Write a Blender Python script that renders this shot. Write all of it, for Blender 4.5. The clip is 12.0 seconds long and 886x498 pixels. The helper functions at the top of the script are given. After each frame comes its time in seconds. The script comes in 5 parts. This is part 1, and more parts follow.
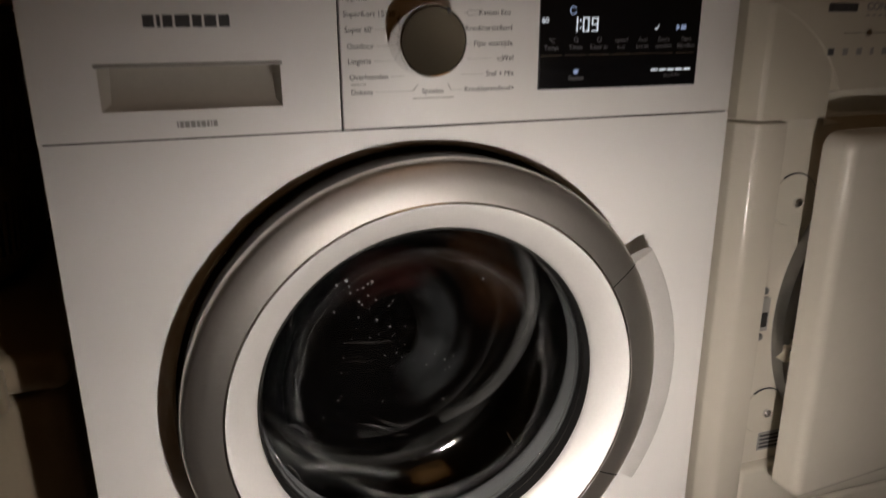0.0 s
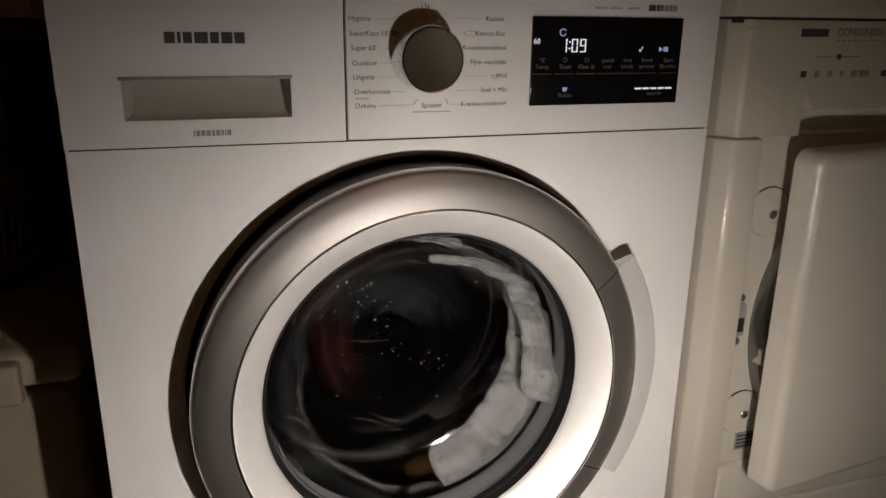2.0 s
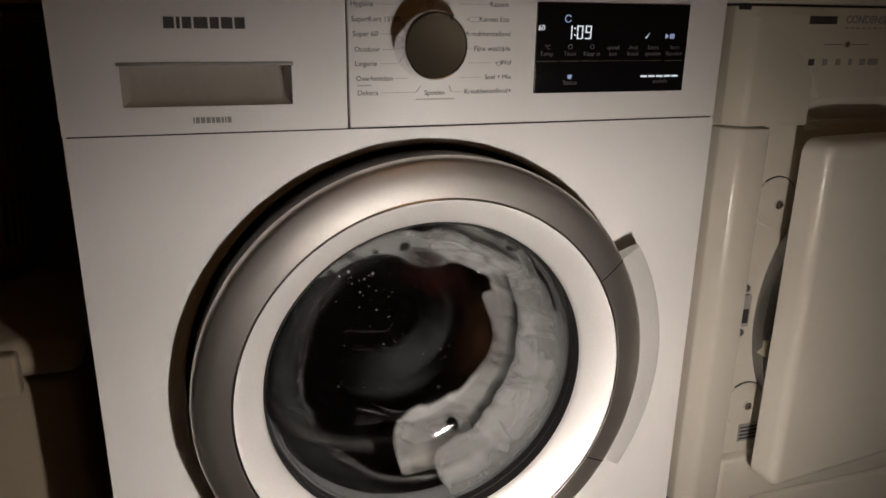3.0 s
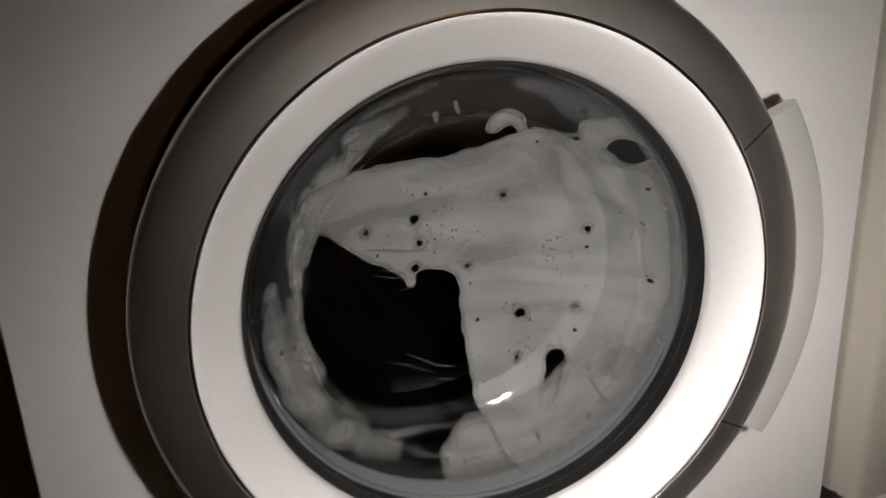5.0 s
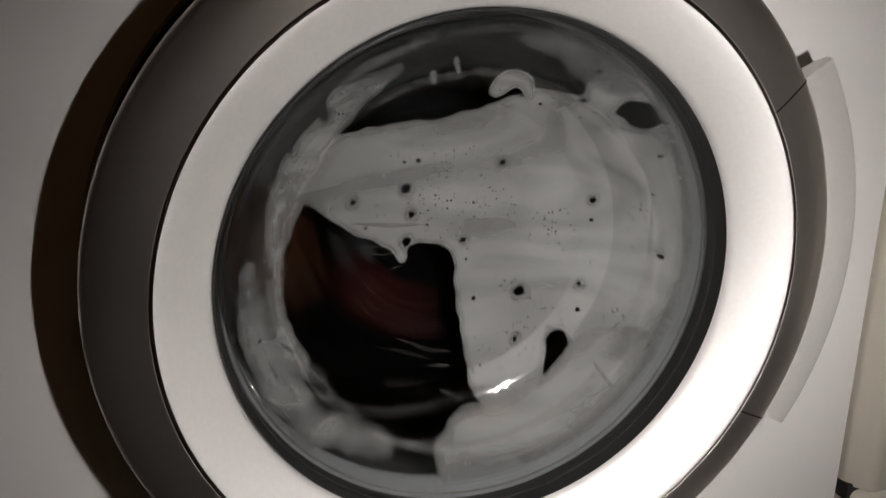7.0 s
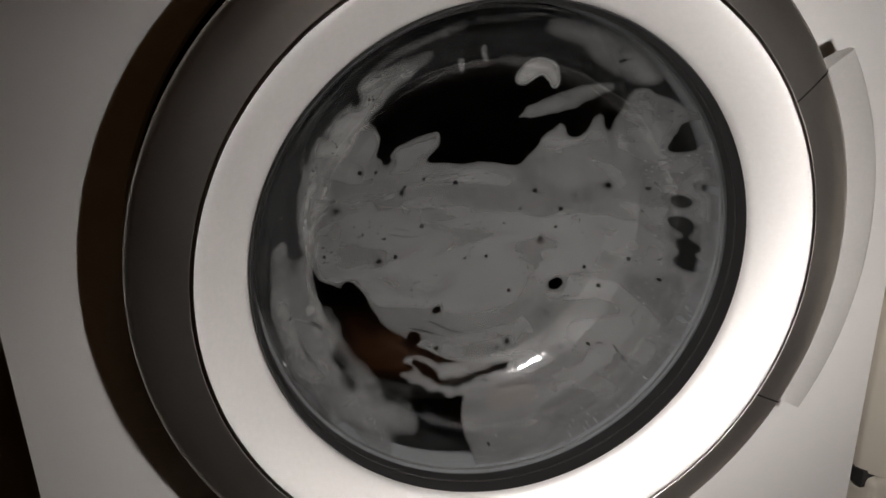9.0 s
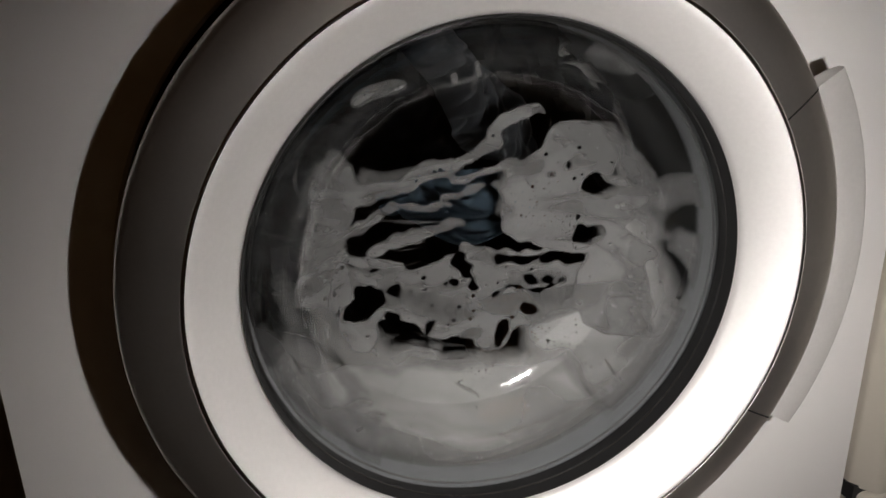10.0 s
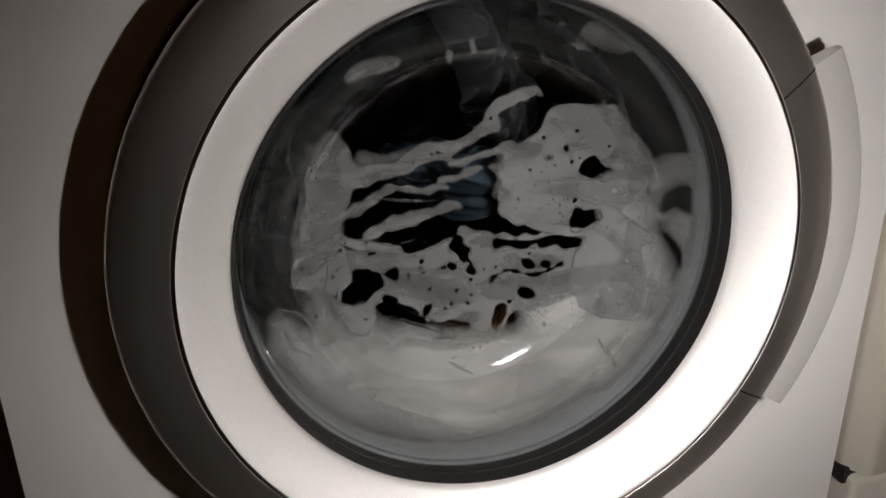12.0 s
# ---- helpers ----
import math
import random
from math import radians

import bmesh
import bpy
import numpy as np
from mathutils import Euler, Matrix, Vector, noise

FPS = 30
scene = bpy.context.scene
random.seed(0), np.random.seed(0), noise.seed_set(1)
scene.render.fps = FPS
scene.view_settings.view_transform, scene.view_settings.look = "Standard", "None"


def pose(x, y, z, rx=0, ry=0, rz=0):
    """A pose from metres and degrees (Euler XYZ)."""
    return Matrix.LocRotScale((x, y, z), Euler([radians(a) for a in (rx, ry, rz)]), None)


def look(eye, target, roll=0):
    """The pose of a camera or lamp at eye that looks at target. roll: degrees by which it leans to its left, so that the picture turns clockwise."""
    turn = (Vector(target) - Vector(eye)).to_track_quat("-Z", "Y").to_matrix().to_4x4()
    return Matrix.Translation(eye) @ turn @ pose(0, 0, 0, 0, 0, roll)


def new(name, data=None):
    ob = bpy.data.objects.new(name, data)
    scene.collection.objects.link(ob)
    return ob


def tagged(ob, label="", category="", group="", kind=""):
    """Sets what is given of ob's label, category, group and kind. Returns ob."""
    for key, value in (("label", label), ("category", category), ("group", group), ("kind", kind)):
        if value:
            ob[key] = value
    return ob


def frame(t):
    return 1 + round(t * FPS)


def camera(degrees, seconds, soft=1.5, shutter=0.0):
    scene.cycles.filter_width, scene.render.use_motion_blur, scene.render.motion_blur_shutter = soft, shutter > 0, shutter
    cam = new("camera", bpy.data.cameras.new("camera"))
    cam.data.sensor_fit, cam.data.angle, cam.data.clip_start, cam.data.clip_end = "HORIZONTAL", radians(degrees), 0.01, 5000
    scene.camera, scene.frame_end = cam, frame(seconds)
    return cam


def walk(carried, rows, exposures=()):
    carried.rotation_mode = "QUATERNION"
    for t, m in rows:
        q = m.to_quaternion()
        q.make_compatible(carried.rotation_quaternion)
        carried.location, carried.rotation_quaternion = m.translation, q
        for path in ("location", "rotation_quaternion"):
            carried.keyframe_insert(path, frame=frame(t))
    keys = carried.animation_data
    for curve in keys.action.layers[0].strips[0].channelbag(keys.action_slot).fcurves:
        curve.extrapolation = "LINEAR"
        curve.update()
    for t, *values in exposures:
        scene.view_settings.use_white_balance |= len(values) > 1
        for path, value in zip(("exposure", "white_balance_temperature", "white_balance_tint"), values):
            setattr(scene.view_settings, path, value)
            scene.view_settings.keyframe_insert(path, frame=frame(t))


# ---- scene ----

# ---------------------------------------------------------------- camera
cam = camera(61.8, 12.0, soft=1.5, shutter=0.9)
PATH = [
    (0.0, -0.179, -0.601, 0.7928, 72.219, 0.245, -17.605),
    (0.5, -0.1898, -0.6319, 0.8084, 73.197, 0.058, -17.637),
    (1.0, -0.1927, -0.6361, 0.8038, 73.262, -0.421, -17.657),
    (1.5, -0.1959, -0.6391, 0.8034, 73.032, -1.018, -17.865),
    (2.0, -0.1952, -0.6414, 0.8010, 72.975, -0.666, -17.949),
    (2.5, -0.1928, -0.6414, 0.7988, 72.967, -0.601, -17.810),
    (3.0, -0.1954, -0.6335, 0.7973, 72.278, -0.776, -17.920),
    (3.5, -0.1949, -0.6189, 0.7883, 71.851, -0.047, -18.202),
    (3.7, -0.1941, -0.5916, 0.7530, 72.150, 1.282, -18.008),
    (5.5, -0.1321, -0.4270, 0.6384, 72.733, 2.137, -14.264),
    (6.0, -0.1384, -0.4095, 0.6317, 71.205, 1.795, -15.475),
    (6.5, -0.1398, -0.4060, 0.6270, 71.296, 1.739, -15.939),
    (8.5, -0.1394, -0.4171, 0.6197, 70.692, 1.658, -14.928),
    (9.0, -0.1481, -0.4204, 0.6244, 70.506, 1.506, -14.316),
    (9.5, -0.1455, -0.4205, 0.6276, 70.851, 1.172, -14.673),
    (10.0, -0.1457, -0.4203, 0.6287, 71.056, 1.036, -14.515),
    (10.5, -0.1473, -0.4199, 0.6266, 70.687, 0.767, -14.514),
    (11.0, -0.1423, -0.4170, 0.6265, 70.223, 1.398, -14.738),
    (11.5, -0.1405, -0.4194, 0.6269, 70.165, 1.260, -14.558),
    (12.0, -0.1418, -0.4215, 0.6249, 69.814, 0.610, -14.388),
]
walk(cam, [(t, pose(*p)) for t, *p in PATH], exposures=[(0.0, -0.42, 7000, 13), (3.6, -0.42, 7000, 13), (5.4, -1.14, 6500, 12), (12.0, -1.14, 6500, 12)])

# ---------------------------------------------------------------- light
world = bpy.data.worlds.new("world")
scene.world = world
world.use_nodes = True
world.node_tree.nodes["Background"].inputs["Color"].default_value = (1.0, 0.72, 0.42, 1)
world.node_tree.nodes["Background"].inputs["Strength"].default_value = 0.004

# Warm fill added for the brownish room light; no bulb is in view.
warm_fill = new("warm_fill", bpy.data.lights.new("warm_fill", "POINT"))
warm_fill.data.energy = 3.4
warm_fill.data.color = (1.0, 0.52, 0.20)
warm_fill.data.shadow_soft_size = 0.45
warm_fill.location = (0.25, -1.5, 2.25)


# ---------------------------------------------------------------- materials
def material(name, base, rough=0.5, metal=0.0, vary=0.06, scale=30.0, bump=0.0, bump_scale=400.0, coat=0.0, spec=0.5):
    """A surface with two scales of variation in colour and gloss, and fine relief."""
    m = bpy.data.materials.new(name)
    m.use_nodes = True
    n, l = m.node_tree.nodes, m.node_tree.links
    b = n["Principled BSDF"]
    b.inputs["Metallic"].default_value = metal
    b.inputs["Specular IOR Level"].default_value = spec
    b.inputs["Coat Weight"].default_value = coat
    co = n.new("ShaderNodeTexCoord")
    big, small = n.new("ShaderNodeTexNoise"), n.new("ShaderNodeTexNoise")
    big.inputs["Scale"].default_value, small.inputs["Scale"].default_value = scale * 0.25, scale * 6
    big.inputs["Detail"].default_value = 5
    mixn = n.new("ShaderNodeMath")
    mixn.operation = "ADD"
    l.new(co.outputs["Object"], big.inputs["Vector"])
    l.new(co.outputs["Object"], small.inputs["Vector"])
    l.new(big.outputs["Fac"], mixn.inputs[0])
    l.new(small.outputs["Fac"], mixn.inputs[1])
    cr = n.new("ShaderNodeMapRange")
    cr.inputs["From Min"].default_value, cr.inputs["From Max"].default_value = 0.6, 1.4
    l.new(mixn.outputs[0], cr.inputs["Value"])
    mx = n.new("ShaderNodeMix")
    mx.data_type = "RGBA"
    mx.inputs["A"].default_value = (*[c * (1 - vary) for c in base], 1)
    mx.inputs["B"].default_value = (*[min(1, c * (1 + vary)) for c in base], 1)
    l.new(cr.outputs["Result"], mx.inputs["Factor"])
    l.new(mx.outputs["Result"], b.inputs["Base Color"])
    rr = n.new("ShaderNodeMapRange")
    rr.inputs["To Min"].default_value, rr.inputs["To Max"].default_value = rough * (1 - min(0.12, vary * 2)), min(1, rough * (1 + min(0.12, vary * 2)))
    l.new(mixn.outputs[0], rr.inputs["Value"])
    rr.inputs["From Min"].default_value, rr.inputs["From Max"].default_value = 0.6, 1.4
    l.new(rr.outputs["Result"], b.inputs["Roughness"])
    if bump:
        t, bp = n.new("ShaderNodeTexNoise"), n.new("ShaderNodeBump")
        t.inputs["Scale"].default_value = bump_scale
        bp.inputs["Strength"].default_value, bp.inputs["Distance"].default_value = bump, 0.0006
        l.new(co.outputs["Object"], t.inputs["Vector"])
        l.new(t.outputs["Fac"], bp.inputs["Height"])
        l.new(bp.outputs["Normal"], b.inputs["Normal"])
    return m


def glow(name, colour, strength):
    m = bpy.data.materials.new(name)
    m.use_nodes = True
    b = m.node_tree.nodes["Principled BSDF"]
    b.inputs["Base Color"].default_value = (0.02, 0.02, 0.02, 1)
    b.inputs["Emission Color"].default_value = (*colour, 1)
    b.inputs["Emission Strength"].default_value = strength
    return m


def clear_glass(name, tint, gloss=0.055, rough=0.045):
    m = bpy.data.materials.new(name)
    m.use_nodes = True
    n, l = m.node_tree.nodes, m.node_tree.links
    n.remove(n["Principled BSDF"])
    clear, shine, mix, fresnel = n.new("ShaderNodeBsdfTransparent"), n.new("ShaderNodeBsdfGlossy"), n.new("ShaderNodeMixShader"), n.new("ShaderNodeLayerWeight")
    clear.inputs["Color"].default_value = (*tint, 1)
    shine.inputs["Roughness"].default_value = rough
    fresnel.inputs["Blend"].default_value = 0.5
    power, scale_up = n.new("ShaderNodeMath"), n.new("ShaderNodeMath")
    power.operation, scale_up.operation = "POWER", "MULTIPLY_ADD"
    power.inputs[1].default_value, scale_up.inputs[1].default_value, scale_up.inputs[2].default_value = 5.0, 0.7, gloss
    co, wave, bp = n.new("ShaderNodeTexCoord"), n.new("ShaderNodeTexNoise"), n.new("ShaderNodeBump")
    wave.inputs["Scale"].default_value, wave.inputs["Detail"].default_value = 55, 2
    bp.inputs["Strength"].default_value, bp.inputs["Distance"].default_value = 0.28, 0.002
    l.new(co.outputs["Object"], wave.inputs["Vector"])
    l.new(wave.outputs["Fac"], bp.inputs["Height"])
    l.new(bp.outputs["Normal"], shine.inputs["Normal"])
    l.new(fresnel.outputs["Facing"], power.inputs[0])
    l.new(power.outputs[0], scale_up.inputs[0])
    l.new(scale_up.outputs[0], mix.inputs["Fac"])
    l.new(clear.outputs["BSDF"], mix.inputs[1])
    l.new(shine.outputs["BSDF"], mix.inputs[2])
    l.new(mix.outputs["Shader"], n["Material Output"].inputs["Surface"])
    return m


def suds(name, base, thin_low, thin_high, scale, turn=20.0):
    """Soap foam: grey base, thinner in long cloudy streaks, pricked by fine bubbles."""
    m = bpy.data.materials.new(name)
    m.use_nodes = True
    n, l = m.node_tree.nodes, m.node_tree.links
    b, out = n["Principled BSDF"], n["Material Output"]
    b.inputs["Roughness"].default_value = 0.45

    def maths(op, a, c=None):
        q = n.new("ShaderNodeMath")
        q.operation = op
        for k, v in enumerate((a, c)):
            if v is None:
                continue
            if isinstance(v, (int, float)):
                q.inputs[k].default_value = v
            else:
                l.new(v, q.inputs[k])
        return q.outputs[0]

    def ranged(value, lo, hi, to_lo, to_hi):
        q = n.new("ShaderNodeMapRange")
        q.interpolation_type = "SMOOTHSTEP"
        for key, v in (("From Min", lo), ("From Max", hi), ("To Min", to_lo), ("To Max", to_hi)):
            q.inputs[key].default_value = v
        l.new(value, q.inputs["Value"])
        return q.outputs["Result"]

    co, flow = n.new("ShaderNodeTexCoord"), n.new("ShaderNodeMapping")
    flow.inputs["Rotation"].default_value = (0, radians(turn), 0)
    flow.inputs["Scale"].default_value = (0.55, 1.0, 1.5)
    l.new(co.outputs["Object"], flow.inputs["Vector"])
    cloud, fine, clump = n.new("ShaderNodeTexNoise"), n.new("ShaderNodeTexNoise"), n.new("ShaderNodeTexNoise")
    cloud.inputs["Scale"].default_value, cloud.inputs["Detail"].default_value, cloud.inputs["Distortion"].default_value = scale, 2.5, 1.2
    fine.inputs["Scale"].default_value, fine.inputs["Detail"].default_value = 170, 4
    clump.inputs["Scale"].default_value = 26
    l.new(flow.outputs["Vector"], cloud.inputs["Vector"])
    l.new(co.outputs["Object"], fine.inputs["Vector"])
    l.new(co.outputs["Object"], clump.inputs["Vector"])
    cells, froth = n.new("ShaderNodeTexVoronoi"), n.new("ShaderNodeTexVoronoi")
    cells.inputs["Scale"].default_value, froth.inputs["Scale"].default_value = 360, 1100
    face = n.new("ShaderNodeMapping")
    face.inputs["Rotation"].default_value = (radians(-90), 0, 0)
    cells.voronoi_dimensions = "2D"
    l.new(co.outputs["Object"], face.inputs["Vector"])
    l.new(face.outputs["Vector"], cells.inputs["Vector"])
    l.new(co.outputs["Object"], froth.inputs["Vector"])
    size = n.new("ShaderNodeSeparateColor")
    l.new(cells.outputs["Color"], size.inputs["Color"])
    reach = maths("MULTIPLY", maths("POWER", size.outputs["Red"], 3.5), ranged(clump.outputs["Fac"], 0.40, 0.60, 0.07, 0.36))
    hole = maths("LESS_THAN", cells.outputs["Distance"], reach)
    thick = n.new("ShaderNodeAttribute")
    thick.attribute_name = "thickness"
    dense = maths("MULTIPLY", maths("SUBTRACT", 1.0, ranged(cloud.outputs["Fac"], 0.38, 0.66, thin_low, thin_high)), thick.outputs["Fac"])
    dense = maths("MULTIPLY", dense, maths("SUBTRACT", 1.0, maths("MULTIPLY", hole, 0.85)))
    mx = n.new("ShaderNodeMix")
    mx.data_type = "RGBA"
    mx.inputs["A"].default_value = (*[c * 0.86 for c in base], 1)
    mx.inputs["B"].default_value = (*base, 1)
    l.new(fine.outputs["Fac"], mx.inputs["Factor"])
    l.new(mx.outputs["Result"], b.inputs["Base Color"])
    bp = n.new("ShaderNodeBump")
    bp.inputs["Strength"].default_value, bp.inputs["Distance"].default_value = 0.2, 0.0004
    l.new(froth.outputs["Distance"], bp.inputs["Height"])
    l.new(bp.outputs["Normal"], b.inputs["Normal"])
    tr, ms = n.new("ShaderNodeBsdfTransparent"), n.new("ShaderNodeMixShader")
    l.new(dense, ms.inputs["Fac"])
    l.new(tr.outputs["BSDF"], ms.inputs[1])
    l.new(b.outputs["BSDF"], ms.inputs[2])
    l.new(ms.outputs["Shader"], out.inputs["Surface"])
    return m


WHITE = material("white_enamel", (0.80, 0.79, 0.77), 0.48, vary=0.005, scale=10)
PANEL = material("white_panel_plastic", (0.79, 0.78, 0.76), 0.45, vary=0.006, scale=12)
SLOT = material("grey_slot_plastic", (0.33, 0.32, 0.30), 0.5, vary=0.05)
SLOT_PALE = material("pale_slot_plastic", (0.54, 0.51, 0.46), 0.45, vary=0.04)
DRYER = material("dryer_white", (0.63, 0.59, 0.51), 0.25, vary=0.02, scale=10)
DRYER_PLASTIC = material("dryer_plastic", (0.58, 0.54, 0.45), 0.33, vary=0.02, scale=10)
SILVER = material("silver_paint", (0.80, 0.77, 0.73), 0.42, 1.0, vary=0.035, scale=60, bump=0.04, bump_scale=1600)
RING = material("satin_silver", (0.93, 0.92, 0.90), 0.54, 0.62, vary=0.03, scale=60, bump=0.05, bump_scale=1600)
RIM_WALL = material("dark_rim_side", (0.05, 0.047, 0.042), 0.55, vary=0.06, scale=30)
GRIP = material("satin_grip", (0.80, 0.785, 0.76), 0.42, 0.42, vary=0.035, scale=60, bump=0.05, bump_scale=1600)
CHROME = material("chrome", (0.8, 0.8, 0.8), 0.12, 1.0, vary=0.02)
KNOB = material("brushed_knob_face", (0.075, 0.064, 0.046), 0.36, 0.9, vary=0.05, scale=80, bump=0.05, bump_scale=1400)
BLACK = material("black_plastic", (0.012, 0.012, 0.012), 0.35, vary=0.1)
# Near-black that stands for the shade in recesses, seams and openings; plinths too.
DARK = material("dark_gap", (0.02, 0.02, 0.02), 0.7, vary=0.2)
DISPLAY = material("display_glass", (0.006, 0.006, 0.007), 0.12, vary=0.1)
INK = material("dark_ink", (0.05, 0.05, 0.055), 0.6, vary=0.05)
GREY_INK = material("grey_ink", (0.30, 0.29, 0.28), 0.6, vary=0.05)
FAINT_INK = material("faint_ink", (0.48, 0.47, 0.45), 0.6, vary=0.05)
PALE_INK = material("pale_display_ink", (0.13, 0.13, 0.135), 0.6, vary=0.05)
BROWN_INK = material("amber_ink", (0.10, 0.07, 0.04), 0.6, vary=0.1)
RUBBER = material("grey_rubber", (0.24, 0.25, 0.26), 0.42, vary=0.06, scale=20)
STEEL = material("drum_steel", (0.30, 0.30, 0.30), 0.3, 1.0, vary=0.04)
GLASS = clear_glass("door_glass", (0.95, 0.96, 0.96))
GLINT_WATER = clear_glass("glint_water", (0.98, 0.98, 0.98), 0.26, 0.13)
# One soap foam in seven greys; each patch's brightness is put into its colour.
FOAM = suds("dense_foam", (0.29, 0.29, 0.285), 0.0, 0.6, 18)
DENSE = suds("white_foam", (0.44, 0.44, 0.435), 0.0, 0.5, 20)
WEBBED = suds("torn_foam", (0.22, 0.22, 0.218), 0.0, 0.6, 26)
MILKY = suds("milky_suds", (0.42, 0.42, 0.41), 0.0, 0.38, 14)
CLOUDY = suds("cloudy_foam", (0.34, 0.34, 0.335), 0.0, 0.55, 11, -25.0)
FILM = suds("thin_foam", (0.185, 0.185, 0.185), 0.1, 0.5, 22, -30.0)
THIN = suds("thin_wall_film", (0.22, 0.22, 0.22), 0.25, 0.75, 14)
DROP = material("foam_drop", (0.42, 0.42, 0.42), 0.3, vary=0.03)
LED = glow("white_led", (0.80, 0.90, 1.0), 1.0)
LED_DIM = glow("blue_led", (0.45, 0.60, 0.95), 0.6)
TORCH = glow("torch_lens", (1.0, 0.945, 0.90), 2900.0)
BASKET = material("basket_plastic", (0.30, 0.24, 0.17), 0.5, vary=0.06)
BIN = material("bin_plastic", (0.32, 0.27, 0.20), 0.42, vary=0.04)
WOOD = material("shelf_wood", (0.36, 0.25, 0.13), 0.5, vary=0.2, scale=14)
PLASTER = material("plaster", (0.42, 0.36, 0.28), 0.85, vary=0.06, scale=6, bump=0.2, bump_scale=120)
TILE = material("floor_tile", (0.22, 0.20, 0.18), 0.5, vary=0.1, scale=8)


def cloth(name, base, vary=0.25):
    return material(name, base, 0.55, vary=vary, scale=40, bump=0.5, bump_scale=900, spec=0.35)


CLOTH_BLACK = material("black_cotton", (0.003, 0.003, 0.0035), 0.7, vary=0.25, scale=40, bump=0.5, bump_scale=900, spec=0.03)
CLOTH_GREY = cloth("grey_cotton", (0.095, 0.103, 0.11))
CLOTH_RED = cloth("red_cotton", (0.050, 0.008, 0.006))
CLOTH_ORANGE = cloth("rust_cotton", (0.10, 0.038, 0.012))
CLOTH_BLUE = cloth("faded_blue_cotton", (0.128, 0.188, 0.247))


# ---------------------------------------------------------------- mesh helpers
def part(name, bm, mat, parent=None, label="", smooth=35):
    """Link a bmesh, given in world coordinates, as one mesh under a thing or part."""
    me = bpy.data.meshes.new(name)
    bmesh.ops.recalc_face_normals(bm, faces=bm.faces)
    bm.to_mesh(me)
    bm.free()
    me.materials.append(mat)
    if smooth:
        me.shade_smooth()
        me.set_sharp_from_angle(angle=radians(smooth))
    ob = new(name, me)
    if parent is not None:
        ob.parent = parent
        base = parent.location if parent.parent is None else Vector((0, 0, 0))
        ob.matrix_parent_inverse = Matrix.Translation(-base)
    if label:
        tagged(ob, label)
    return ob


def thing(name, base, label, category, group="", kind=""):
    ob = new(name)
    ob.empty_display_size = 0.05
    ob.location = base
    return tagged(ob, label, category, group, kind)


def rbox(x0, x1, y0, y1, z0, z1, bevel=0.0, seg=2, bm=None):
    bm = bm or bmesh.new()
    v = bmesh.ops.create_cube(bm, size=1)["verts"]
    bmesh.ops.scale(bm, vec=(x1 - x0, y1 - y0, z1 - z0), verts=v)
    bmesh.ops.translate(bm, vec=((x0 + x1) / 2, (y0 + y1) / 2, (z0 + z1) / 2), verts=v)
    if bevel:
        e = {e for q in v for e in q.link_edges}
        bmesh.ops.bevel(bm, geom=list(e), offset=bevel, segments=seg, profile=0.5, affect="EDGES")
    return bm


def lathe(profile, centre, a0=0.0, a1=360.0, steps=128, closed=False, bm=None):
    """Turn a profile of (radius, y) about the y axis through centre; closed joins its two ends."""
    bm = bm or bmesh.new()
    full = abs(a1 - a0) >= 359.9
    rows = []
    for i in range(steps if full else steps + 1):
        a = radians(a0 + (a1 - a0) * i / steps)
        rows.append([bm.verts.new((centre[0] + r * math.cos(a), centre[1] + y, centre[2] + r * math.sin(a))) for r, y in profile])
    n, k = len(rows), len(profile)
    for i in range(n if full else n - 1):
        p, q = rows[i], rows[(i + 1) % n]
        for j in range(k if closed else k - 1):
            f = (p[j], p[(j + 1) % k], q[(j + 1) % k], q[j])
            bm.faces.new(f)
    if not full and closed:
        bm.faces.new(rows[0])
        bm.faces.new(rows[-1])
    bmesh.ops.remove_doubles(bm, verts=bm.verts, dist=1e-6)
    return bm


def rounded_plate(x0, x1, z0, z1, radius, y0, y1, steps=6, bevel=0.0):
    """A plate in the xz plane with rounded corners, from y0 (front) to y1."""
    bm = bmesh.new()
    pts = []
    for cx, cz, a in ((x1 - radius, z1 - radius, 0), (x0 + radius, z1 - radius, 90), (x0 + radius, z0 + radius, 180), (x1 - radius, z0 + radius, 270)):
        for i in range(steps + 1):
            t = radians(a + 90 * i / steps)
            pts.append((cx + radius * math.cos(t), cz + radius * math.sin(t)))
    f = bm.faces.new([bm.verts.new((x, y0, z)) for x, z in pts])
    g = bmesh.ops.extrude_face_region(bm, geom=[f])
    bmesh.ops.translate(bm, vec=(0, y1 - y0, 0), verts=[v for v in g["geom"] if isinstance(v, bmesh.types.BMVert)])
    if bevel:
        edges = [e for e in bm.edges if all(abs(v.co.y - y0) < 1e-6 for v in e.verts)]
        bmesh.ops.bevel(bm, geom=edges, offset=bevel, segments=3, profile=0.5, affect="EDGES")
    return bm


